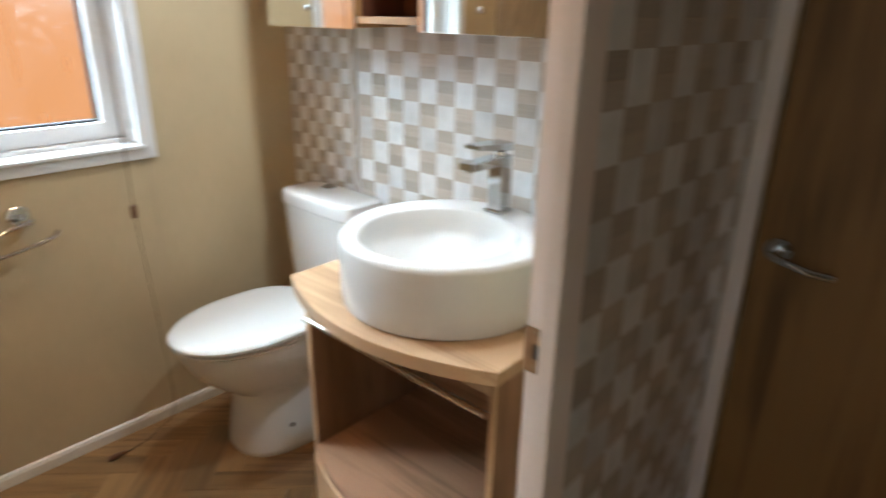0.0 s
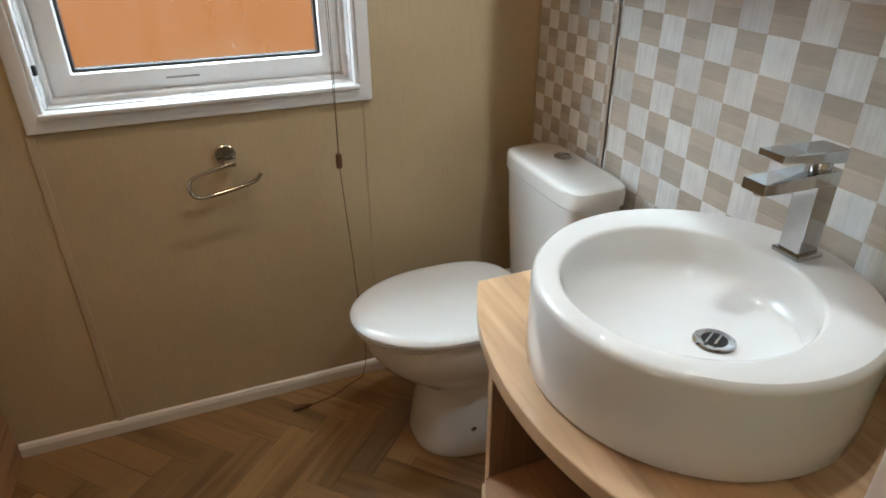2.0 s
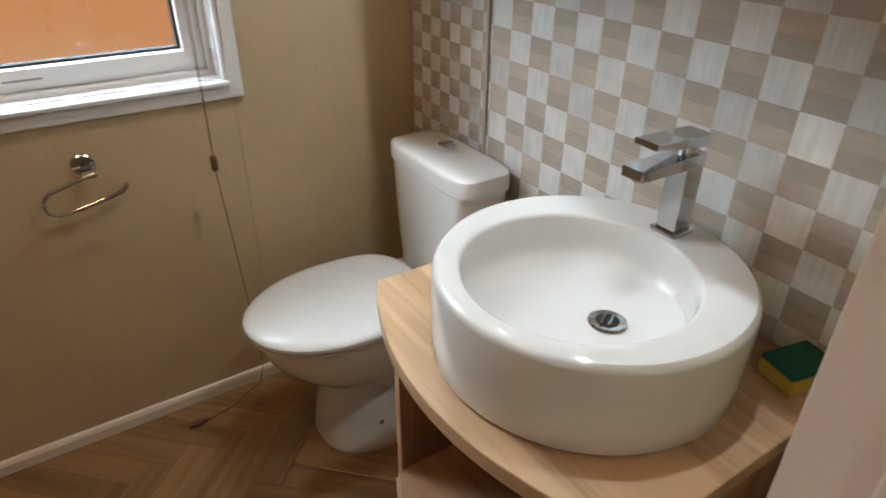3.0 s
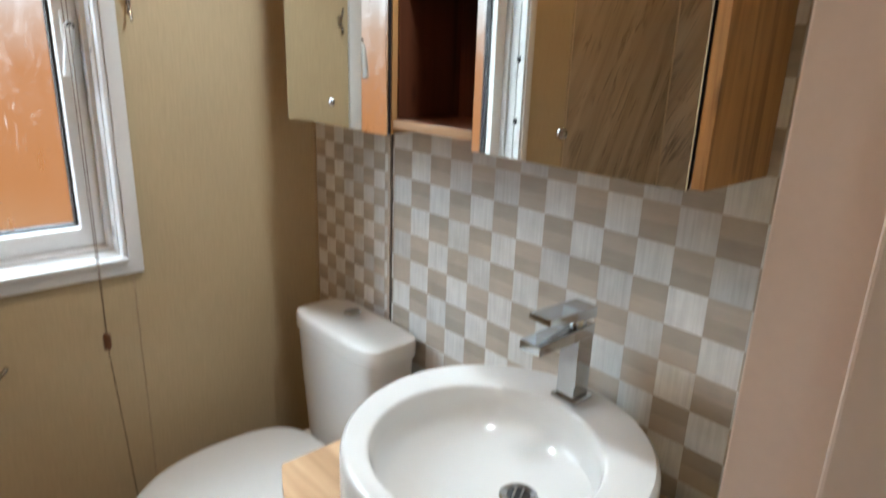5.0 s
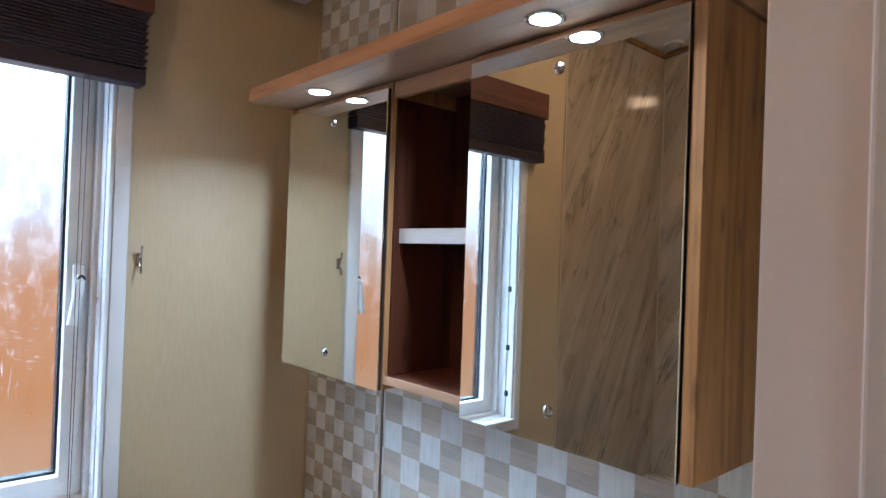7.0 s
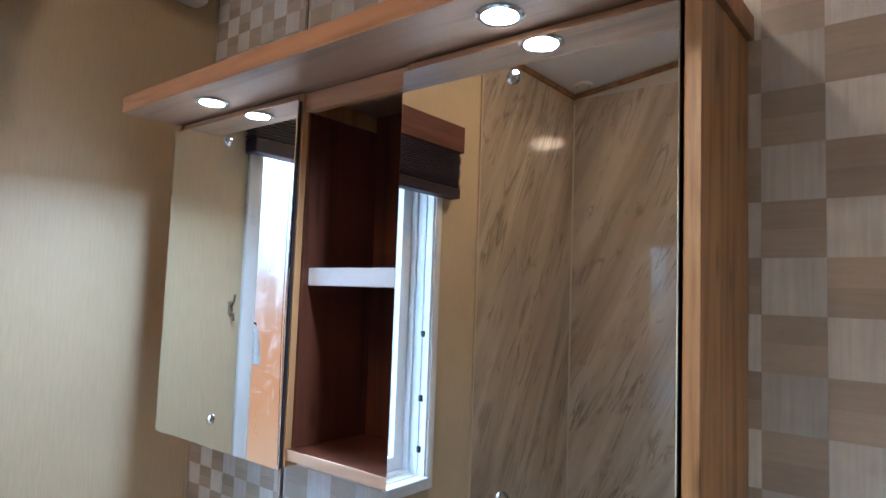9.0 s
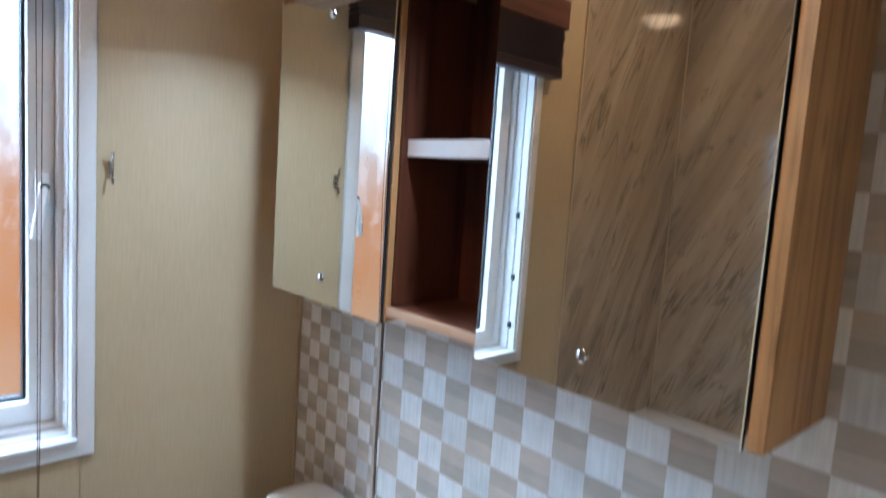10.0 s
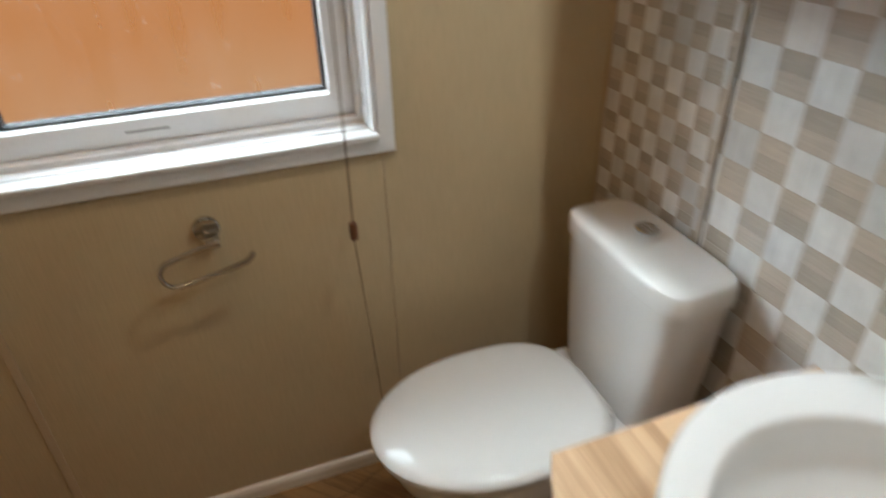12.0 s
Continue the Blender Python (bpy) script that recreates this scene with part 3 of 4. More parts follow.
def venetian_blind():
    y0, y1 = 0.062, 0.952
    b = thing("venetian_blind", "dark brown wooden blind raised to the window top", "blind")
    part("valance", box(WX + 0.048, WX + 0.060, y0 - 0.01, y1 + 0.012, 2.145, 2.245, 0.003), VALANCE, b, "red-brown wooden valance")
    part("valance_return", box(WX + 0.001, WX + 0.0475, y1 + 0.001, y1 + 0.012, 2.145, 2.245, 0.002), VALANCE, b)
    part("valance_return", box(WX + 0.001, WX + 0.0475, y0 - 0.01, y0 + 0.001, 2.145, 2.245, 0.002), VALANCE, b)
    part("head_rail", box(WX + 0.002, WX + 0.046, y0 + 0.003, y1 - 0.003, 2.165, 2.205, 0.002), BLIND, b)
    z = 2.158
    for i in range(18):
        part("slat", box(WX + 0.004, WX + 0.052, y0 + 0.004 * math.sin(i), y1 + 0.003 * math.sin(3 * i), z - 0.0058, z, 0.0014, 1), BLIND, b)
        z -= 0.0082
    part("bottom_rail", box(WX + 0.004, WX + 0.054, y0, y1, 1.972, z - 0.001, 0.003), BLIND, b)
    for y in (0.2, 0.5, 0.80):
        part("ladder_tape", box(WX + 0.0545, WX + 0.0552, y - 0.0008, y + 0.0008, 1.99, 2.15), BLIND, b)
    pts = [(WX + 0.05, 0.822, 1.975), (WX + 0.045, 0.824, 1.5), (WX + 0.058, 0.822, 1.0), (WX + 0.060, 0.821, 0.80)]
    part("cord", tube(pts, 0.0009, 6), CORD, b, "thin brown pull cord")
    part("cord", tube([(WX + 0.05, 0.834, 1.975), (WX + 0.045, 0.832, 1.5), (WX + 0.058, 0.826, 1.0), (WX + 0.060, 0.822, 0.80)], 0.0009, 6), CORD, b)
    part("bead", lathe([(0.005, 0.757), (0.0085, 0.760), (0.0092, 0.778), (0.0085, 0.796), (0.005, 0.80)], WX + 0.060, 0.821, 16), BEAD, b, "small dark wooden bead", smooth=True)
    low = [(WX + 0.060, 0.821, 0.757), (WX + 0.056, 0.836, 0.5), (WX + 0.048, 0.850, 0.25), (WX + 0.040, 0.858, 0.10), (WX + 0.034, 0.855, 0.05), (WX + 0.040, 0.84, 0.012), (WX + 0.050, 0.80, 0.003), (WX + 0.085, 0.74, 0.003), (WX + 0.10, 0.68, 0.003), (WX + 0.105, 0.655, 0.004)]
    part("cord", tube(low, 0.0012, 6), CORD, b)
    t = Vector((WX + 0.107, 0.625, 0.0095))
    part("tassel", loft([[(t.x + r * math.cos(k * math.pi / 6), t.y + dy, t.z + r * math.sin(k * math.pi / 6)) for k in range(12)] for dy, r in ((0.032, 0.0035), (0.015, 0.007), (-0.010, 0.0095), (-0.024, 0.006))]), BEAD, b, "dark wooden cord tassel lying on the floor", smooth=True)


venetian_blind()


def roll_holder():
    y, z = 0.535, 0.818
    r = thing("toilet_roll_holder", "empty chrome toilet roll holder on the beige wall", "roll holder")
    part("wall_plate", disc_x(WX, WX + 0.012, y, z, 0.027, 28, 0.003), CHROME, r, smooth=True)
    part("post", box(WX + 0.012, WX + 0.05, y - 0.008, y + 0.022, z - 0.022, z - 0.004, 0.003), CHROME, r, smooth=True)
    x = WX + 0.047
    pts = [(x, y + 0.02, z - 0.012), (x, y - 0.03, z - 0.022), (x, y - 0.065, z - 0.033)]
    for i in range(9):
        a = math.pi / 2 + i * math.pi / 8
        pts.append((x, y - 0.075 + 0.030 * math.cos(a) * 0.9, z - 0.066 + 0.030 * math.sin(a)))
    pts += [(x, y - 0.03, z - 0.090), (x, y + 0.03, z - 0.078), (x, y + 0.065, z - 0.068), (x, y + 0.075, z - 0.058), (x, y + 0.080, z - 0.050)]
    part("bar", tube(pts, 0.0055, 10), CHROME, r, smooth=True)


roll_holder()


def cord_cleat():
    c = thing("cord_cleat", "small clear-chrome cord cleat screwed to the wall", "cleat")
    y, z = 0.967, 1.558
    part("base", box(WX, WX + 0.008, y - 0.006, y + 0.006, z - 0.016, z + 0.016, 0.002), STEEL, c)
    part("horn", tube([(WX + 0.008, y, z + 0.004), (WX + 0.018, y, z + 0.016), (WX + 0.022, y, z + 0.034)], 0.003), CHROME, c, smooth=True)
    part("horn", tube([(WX + 0.008, y, z - 0.004), (WX + 0.018, y, z - 0.016), (WX + 0.022, y, z - 0.034)], 0.003), CHROME, c, smooth=True)


cord_cleat()


def extractor():
    e = thing("extractor_fan", "white rounded extractor housing high on the wall", "fan")
    part("housing", box(WX, WX + 0.06, 1.215, 1.395, 2.303, 2.47, 0.018, 4), UPVC, e, smooth=True)
    part("grille", box(WX + 0.060, WX + 0.064, 1.24, 1.37, 2.34, 2.44, 0.001), UPVC, e)


extractor()


# ---- toilet ----
def toilet():
    cx, back = -1.775, 0.012
    t = thing("toilet", "white close-coupled toilet with the lid down", "toilet")

    def section(z, yf, yb, rx, p=2.3):
        return oval(cx + 0.008 * max(0, 1 - z / 0.2), (yf + yb) / 2 + back, z, rx, (yb - yf) / 2, 44, p)

    profile = [(0.0, 0.902, 1.36, 0.143, 2.6), (0.010, 0.899, 1.36, 0.145, 2.6), (0.02, 0.900, 1.355, 0.144, 2.6), (0.07, 0.906, 1.34, 0.134, 2.5), (0.13, 0.914, 1.32, 0.121, 2.4), (0.185, 0.920, 1.30, 0.111, 2.3), (0.208, 0.918, 1.29, 0.111, 2.2),
               (0.226, 0.898, 1.28, 0.118, 2.2), (0.25, 0.868, 1.28, 0.133, 2.2), (0.28, 0.836, 1.28, 0.149, 2.2), (0.31, 0.810, 1.28, 0.161, 2.2), (0.34, 0.791, 1.28, 0.170, 2.2), (0.37, 0.779, 1.285, 0.1765, 2.25),
               (0.398, 0.774, 1.285, 0.179, 2.3), (0.410, 0.775, 1.285, 0.1785, 2.3), (0.4145, 0.785, 1.28, 0.172, 2.3)]
    foot = [section(*row) for row in profile]
    part("bowl", loft(foot), CERAMIC, t, smooth=True)
    part("shelf", box(cx - 0.17, cx + 0.17, 1.24, 1.43, 0.33, 0.405, 0.02, 4), CERAMIC, t, smooth=True)

    def lid_ring(z, inset):
        out = []
        for i in range(48):
            a = 2 * math.pi * i / 48
            c, s = math.cos(a), math.sin(a)
            ry = (0.272 if s < 0 else 0.225) - inset
            pw = 2.05 if s < 0 else 3.0
            out.append((cx + (0.192 - inset) * math.copysign(abs(c) ** (2 / pw), c), 1.02 + back + ry * math.copysign(abs(s) ** (2 / pw), s), z))
        return out

    part("seat", loft([lid_ring(0.4150, 0.012), lid_ring(0.4170, 0.006), lid_ring(0.4250, 0.004), lid_ring(0.4275, 0.008), lid_ring(0.4285, 0.016)]), SEAT, t, "white seat ring", smooth=True)
    part("lid", loft([lid_ring(0.4295, 0.016), lid_ring(0.4315, 0.005), lid_ring(0.4340, 0.0), lid_ring(0.4420, 0.0), lid_ring(0.4490, 0.006), lid_ring(0.4540, 0.02), lid_ring(0.4570, 0.05), lid_ring(0.4590, 0.10)]), SEAT, t, "closed white lid", smooth=True)
    for s in (-1, 1):
        part("hinge", box(cx + s * 0.075 - 0.018, cx + s * 0.075 + 0.018, 1.252, 1.268, 0.414, 0.428, 0.006, 3), SEAT, t, smooth=True)
        part("floor_bolt", loft([[(cx + s * (0.126 + d), 1.056 + r * math.cos(k * math.pi / 8), 0.082 + r * math.sin(k * math.pi / 8)) for k in range(16)] for d, r in ((-0.008, 0.011), (0.003, 0.011), (0.006, 0.006))]), CHROME, t, "chrome bolt cap", smooth=True)

    def tank(z, g):
        return [(x, y, z) for x, y, _ in oval(cx + 0.002, 1.350, z + 0.014, 0.185 - g, 0.084 - g * 0.5, 44, 5.0)]

    part("cistern", loft([tank(0.396, 0.03), tank(0.43, 0.022), tank(0.60, 0.008), tank(0.738, 0.0)]), CERAMIC, t, smooth=True)
    part("cistern_lid", loft([tank(0.7385, -0.002), tank(0.742, -0.008), tank(0.776, -0.008), tank(0.784, -0.004), tank(0.789, 0.008), tank(0.7905, 0.03)]), CERAMIC, t, smooth=True)
    b = part("flush_button", lathe([(0.024, 0.804), (0.024, 0.807), (0.020, 0.8095)], -1.790, 1.359, 28), CHROME, t, "chrome dual flush button", smooth=True)
    part("half_button", box(-1.7905, -1.7895, 1.340, 1.378, 0.8096, 0.8102), BLACK, b)


toilet()


# ---- vanity ----
VX0, VX1, VTOP = -1.432, -0.748, 0.716
VFRONT, BOW = 0.957, 0.094


def bow_y(x, inset=0.0):
    u = (x - (VX0 + VX1) / 2) / ((VX1 - VX0) / 2)
    return VFRONT + inset - BOW * (1 - u * u)


def bowed(x0, x1, yb, z0, z1, inset, n=24):
    front = [(x0 + (x1 - x0) * i / n, bow_y(x0 + (x1 - x0) * i / n, inset)) for i in range(n + 1)]
    ring = front + [(x1, yb), (x0, yb)]
    bm = loft([[(x, y, z0) for x, y in ring], [(x, y, z1) for x, y in ring]])
    bmesh.ops.bevel(bm, geom=[e for e in bm.edges if abs(e.verts[0].co.z - e.verts[1].co.z) < 1e-6], offset=0.0015, segments=2, affect="EDGES", profile=0.5)
    return bm


def vanity():
    v = thing("vanity_unit", "open light-wood vanity base with a bowed front", "cabinet")
    zt = VTOP - 0.0325
    for x in (VX0 + 0.020, VX1 - 0.034):
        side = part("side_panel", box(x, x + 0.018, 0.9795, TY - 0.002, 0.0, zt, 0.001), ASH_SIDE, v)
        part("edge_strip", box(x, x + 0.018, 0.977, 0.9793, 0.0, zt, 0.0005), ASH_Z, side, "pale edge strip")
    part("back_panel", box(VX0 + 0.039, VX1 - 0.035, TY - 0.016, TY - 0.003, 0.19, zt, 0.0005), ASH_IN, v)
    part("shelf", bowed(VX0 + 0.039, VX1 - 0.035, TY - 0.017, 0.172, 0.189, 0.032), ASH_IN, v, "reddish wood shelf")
    fr = bowed(VX0 + 0.0385, VX1 - 0.0345, 0.975, 0.004, 0.1715, 0.024)
    part("front_panel", fr, ASH_X, v, "bowed light-wood front panel")
    part("top_rail", box(VX0 + 0.0385, VX1 - 0.0345, 1.02, 1.038, 0.60, zt - 0.0005, 0.001), ASH_X, v)
    part("towel_rail", tube([(VX0 + 0.038, 0.962, 0.598), (VX1 - 0.034, 0.962, 0.598)], 0.0075, 14), STEEL, v, "brushed steel towel rail", smooth=True)
    w = thing("worktop", "light ash-effect worktop with a bowed front edge", "worktop")
    part("top_board", bowed(VX0, VX1, TY - 0.0015, VTOP - 0.032, VTOP, 0.0, 32), ASH_X, w)
    n = 32
    xs = [VX0 + (VX1 - VX0) * i / n for i in range(n + 1)]
    part("edge_band", loft([[(x, bow_y(x) - d, z) for d, z in ((0.0012, VTOP - 0.0015), (0.0012, VTOP - 0.0305), (-0.0002, VTOP - 0.0305), (-0.0002, VTOP - 0.0015))] for x in xs]), ASH_X, w, "pale edge band on the bowed front")


vanity()


def basin():
    cx, cy, z0, z1 = -1.072, 1.162, VTOP + 0.0005, 0.880
    ix, iy = -1.069, 1.130
    b = thing("wash_basin", "round white ceramic counter basin with a wide tap ledge", "basin")
    R = 0.2575
    rings = [oval(cx, cy, z, r, r, 72) for r, z in ((R - 0.010, z0), (R - 0.004, z0 + 0.002), (R + 0.0005, z0 + 0.008), (R + 0.001, z0 + 0.05), (R + 0.001, z0 + 0.10), (R, z1 - 0.014), (R - 0.003, z1 - 0.006), (R - 0.009, z1 - 0.001))]
    dx, dy, zd = -1.018, 1.160, 0.794
    for k, r, z in ((0, 0.193, z1), (0, 0.189, z1 - 0.0015), (0, 0.186, z1 - 0.006), (0.03, 0.183, z1 - 0.03), (0.10, 0.176, z1 - 0.055), (0.22, 0.163, z1 - 0.071), (0.42, 0.138, z1 - 0.079), (0.65, 0.098, z1 - 0.083), (0.87, 0.055, z1 - 0.0855), (1, 0.03, zd - 0.001)):
        rings.append(oval(ix + k * (dx - ix), iy + k * (dy - iy), z, r, r, 72))
    part("bowl", loft(rings), CERAMIC, b, smooth=True)
    w = part("waste", lathe([(0.031, zd - 0.001), (0.032, zd + 0.002), (0.028, zd + 0.0045), (0.0195, zd + 0.0035), (0.019, zd + 0.001)], dx, dy, 32), CHROME, b, "chrome waste with a tilted plug", smooth=True)
    part("drain_hole", lathe([(0.0188, zd + 0.0016), (0.0188, zd + 0.0036)], dx, dy, 24), BLACK, w)
    for o in (-0.005, 0.004):
        bm = box(-0.016, 0.016, -0.002, 0.002, -0.001, 0.002, 0.0008)
        bmesh.ops.transform(bm, matrix=pose(dx + o, dy + o, zd + 0.0055, 0, 0, 118), verts=bm.verts)
        part("plug_bar", bm, CHROME, w)
    return z1


RIM = basin()


def tap():
    cx, cy = -1.073, 1.358
    t = thing("basin_tap", "square chrome mixer tap on the basin ledge", "tap")
    top = RIM + 0.148
    part("base_plate", box(cx - 0.027, cx + 0.027, cy - 0.027, cy + 0.027, RIM - 0.001, RIM + 0.008, 0.002), CHROME, t)
    part("body", box(cx - 0.020, cx + 0.020, cy - 0.021, cy + 0.021, RIM + 0.007, top, 0.0015), CHROME, t)
    bm = box(cx - 0.0215, cx + 0.0215, 1.226, cy + 0.0205, top - 0.024, top + 0.001, 0.0015)
    for v in bm.verts:
        if v.co.y < 1.25:
            v.co.z += 0.004 if v.co.z < top - 0.010 else -0.003
    part("spout", bm, CHROME, t)
    part("aerator", lathe([(0.009, top - 0.026), (0.009, top - 0.021)], cx, 1.243, 18), STEEL, t)
    part("cartridge", lathe([(0.016, top + 0.0005), (0.016, top + 0.010), (0.015, top + 0.012)], cx, cy - 0.002, 24), CHROME, t, smooth=True)
    bm = box(cx - 0.023, cx + 0.023, 1.246, cy + 0.020, top + 0.011, top + 0.034, 0.0015)
    for v in bm.verts:
        k = (cy + 0.020 - v.co.y) / 0.142
        v.co.z += 0.006 * k + (0.0135 * k if v.co.z < top + 0.023 else 0)
    part("lever", bm, CHROME, t)


tap()


def sponge():
    s = thing("scouring_sponge", "yellow sponge with a green scouring face beside the basin", "sponge")
    m = pose(-0.816, 1.392, VTOP, 0, 0, 77)
    for name, z0, z1, mt in (("foam", 0.001, 0.031, YELLOW), ("scourer", 0.0315, 0.042, GREEN)):
        bm = box(-0.048, 0.048, -0.034, 0.034, z0, z1, 0.004, 2)
        bmesh.ops.transform(bm, matrix=m, verts=bm.verts)
        part(name, bm, mt, s)


sponge()


# ---- mirror cabinet ----
CY, CZ0, CZ1 = 1.262, 1.318, 1.946
CX = (-1.9055, -1.4965, -1.2580, -0.8560)


def screw_cap(x, z, parent):
    bm = loft([[(x + r * math.cos(k * math.pi / 10), y, z + r * math.sin(k * math.pi / 10)) for k in range(20)] for y, r in ((CY - 0.0105, 0.009), (CY - 0.0135, 0.0085), (CY - 0.0155, 0.005), (CY - 0.0162, 0.001))])
    part("screw_cap", bm, CHROME, parent, "domed chrome mirror screw", smooth=True)


def mirror_unit(x0, x1, label):
    u = thing("mirror_cabinet", label, "cabinet", "mirror cabinets over the basin")
    out0, out1 = (0.006, 0.0) if x0 < -1.5 else (0.0, 0.019)
    part("side_panel", box(x0 - out0, x0 + 0.016, CY - out0, TY - 0.001, CZ0, CZ1, 0.001), OAK_Z, u)
    part("side_panel", box(x1 - 0.016 + 0.9 * out1, x1 + out1, CY - 0.4 * out1, TY - 0.001, CZ0, CZ1, 0.001), OAK_Z, u)
    part("bottom", box(x0 + 0.0165, x1 - 0.0165, CY, TY - 0.001, CZ0, CZ0 + 0.016, 0.001), OAK_X, u)
    part("top", box(x0 + 0.0165, x1 - 0.0165, CY, TY - 0.001, CZ1 - 0.016, CZ1, 0.001), OAK_X, u)
    part("back", box(x0 + 0.0165, x1 - 0.0165, TY - 0.010, TY - 0.002, CZ0 + 0.0165, CZ1 - 0.0165), OAK_Z, u)
    d = part("door", box(x0 + 0.0175 - 0.0135 * (out1 > 0), x1 - 0.0035, CY - 0.0055, CY - 0.0008, CZ0 - 0.002, CZ1 - 0.015, 0.0005), BLACK, u)
    part("mirror", box(x0 + 0.0005, x1 - 0.0030, CY - 0.0100, CY - 0.0062, CZ0 - 0.004, CZ1 - 0.014, 0.0012, 1), MIRROR, d, "frameless mirror")
    w = x1 - x0
    for fx in (0.491 if x0 < -1.5 else 0.479,):
        for z in (CZ0 + 0.048, CZ1 - 0.060):
            screw_cap(x0 + fx * w, z, d)
    return u


mirror_unit(CX[0], CX[1], "oak wall cabinet with a mirror door beside the corner")
mirror_unit(CX[2], CX[3], "oak wall cabinet with a mirror door and wood side")


def open_shelves():
    u = thing("open_shelf_unit", "open red-brown shelf niche between the mirror cabinets", "shelf")
    x0, x1 = CX[1] + 0.0005, CX[2] - 0.0005
    part("back", box(x0, x1, TY - 0.012, TY - 0.002, CZ0 + 0.012, CZ1), WALNUT, u)
    part("side_lining", box(x0, x0 + 0.006, CY + 0.012, TY - 0.0125, CZ0 + 0.03, CZ1 - 0.033), WALNUT, u)
    part("side_lining", box(x1 - 0.006, x1, CY + 0.012, TY - 0.0125, CZ0 + 0.03, CZ1 - 0.033), WALNUT, u)
    part("bottom_shelf", box(x0, x1, CY + 0.004, TY - 0.0125, CZ0 + 0.012, CZ0 + 0.029, 0.001), WALNUT, u)
    part("shelf_edging", box(x0, x1, CY + 0.0015, CY + 0.0038, CZ0 + 0.0115, CZ0 + 0.0295, 0.0006), ASH_X, u, "pale wood edging")
    s = part("middle_shelf", box(x0 + 0.0065, x1 - 0.0065, CY + 0.028, TY - 0.0125, 1.618, 1.646, 0.001), WALNUT, u)
    part("shelf_edging", box(x0 + 0.0065, x1 - 0.0065, CY + 0.024, CY + 0.0275, 1.617, 1.647, 0.001), UPVC, s, "white shelf edging")
    part("top_rail", box(x0, x1, CY + 0.004, CY + 0.02, CZ1 - 0.032, CZ1 - 0.0005, 0.001), OAK_X, u)


open_shelves()


def pelmet():
    p = thing("light_pelmet", "warm oak pelmet board with two lit downlights", "pelmet")
    x0, x1 = CX[0] - 0.010, CX[3] + 0.024
    # board takes the shade-darkened oak, edging strips keep the plain oak
    part("board", box(x0, x1, 1.1465, TY - 0.001, 1.9475, 1.978, 0.001), OAK_SHADED, p)
    part("front_edging", box(x0, x1, 1.145, 1.1464, 1.9475, 1.9785, 0.0004), OAK_X, p, "warm oak edging strip")
    part("end_edging", box(x1 + 0.0002, x1 + 0.0016, 1.145, TY - 0.001, 1.9475, 1.9785, 0.0004), OAK_X, p)
    for x in (-1.686, -1.056):
        y, z = 1.203, 1.9465
        r = part("downlight", lathe([(0.0305, z), (0.0305, z - 0.002), (0.027, z - 0.0040), (0.0228, z - 0.003), (0.0228, z)], x, y, 36), CHROME, p, "chrome-rimmed lit downlight", smooth=True)
        part("lens", lathe([(0.0223, z - 0.0010), (0.0223, z - 0.0026)], x, y, 32), LED, r, "glowing lens")
        lamp = new("downlight_lamp", bpy.data.lights.new("downlight_lamp", "AREA"))
        lamp.data.energy, lamp.data.shape, lamp.data.size, lamp.data.spread, lamp.data.color = DOWNLIGHT, "DISK", 0.044, radians(152), (0.97, 0.98, 1.0)
        lamp.matrix_world = look((x, y, z - 0.0035), (x, y, 0))



pelmet()


# ---- bath end, seen in the mirror ----
def bath():
    x0, x1, y0, y1, z = WX + 0.008, PX0 - 0.002, LOWY + 0.008, -0.152, 0.54
    b = thing("bathtub", "white bath with a flat rim against marbled boards", "bath")

    def ring(g, zz, r):
        return oval((x0 + x1) / 2, (y0 + y1) / 2, zz, (x1 - x0) / 2 - g, (y1 - y0) / 2 - g, 48, r)

    part("tub", loft([ring(0, z - 0.03, 40), ring(0, z - 0.006, 40), ring(0.006, z, 30), ring(0.06, z, 8), ring(0.075, z - 0.012, 6), ring(0.11, z - 0.22, 5), ring(0.16, z - 0.36, 4), ring(0.25, z - 0.39, 3)], cap0=False), CERAMIC, b, smooth=True)
    part("apron", box(x0, x1, y1 - 0.02, y1 - 0.004, 0.0, z - 0.032, 0.002), OAK_X, b, "brown wood-effect bath panel")


bath()
structure("bath_panel_side", box(WX, WX + 0.006, LOWY + 0.0065, -0.13, 0.5, 2.625, 0.0008), MARBLE, "polished beige wallboard with slanted grey veins")
structure("bath_panel_back", box(WX + 0.0005, PX0, LOWY, LOWY + 0.006, 0.5, 2.625, 0.0008), MARBLE, "polished beige wallboard with slanted grey veins")
structure("trim", box(WX, WX + 0.008, -0.1295, -0.122, 0.5, 2.60, 0.001), BATTEN, "edge bead of the veined board")
structure("trim", box(WX + 0.0061, WX + 0.012, LOWY + 0.0061, LOWY + 0.012, 0.54, 2.60), BATTEN, "corner bead of the veined boards")


# thin brown strips stand in for the shade where walls meet the ceiling
def ceiling_shade_band():
    for name, pts in (("trim", [(WX, LOWY), (WX, TY)]), ("trim", [(WX, LOWY), (PX0, LOWY)])):
        (xa, ya), (xb, yb) = pts
        if xa == xb:
            bm = loft([[(WX, y, 2.627), (WX + 0.014, y, 2.627), (WX + 0.018, y, 2.649), (WX, y, 2.649)] for y in (ya, yb)])
        else:
            bm = loft([[(x, LOWY, 2.627 + 0.13 * (x - WX)), (x, LOWY + 0.014, 2.627 + 0.13 * (x - WX)), (x, LOWY + 0.018, 2.649 + 0.13 * (x - WX)), (x, LOWY, 2.649 + 0.13 * (x - WX))] for x in (xa + 0.02, xb)])
        structure(name, bm, DOORWOOD, "brown strip painting the shaded band under the ceiling")


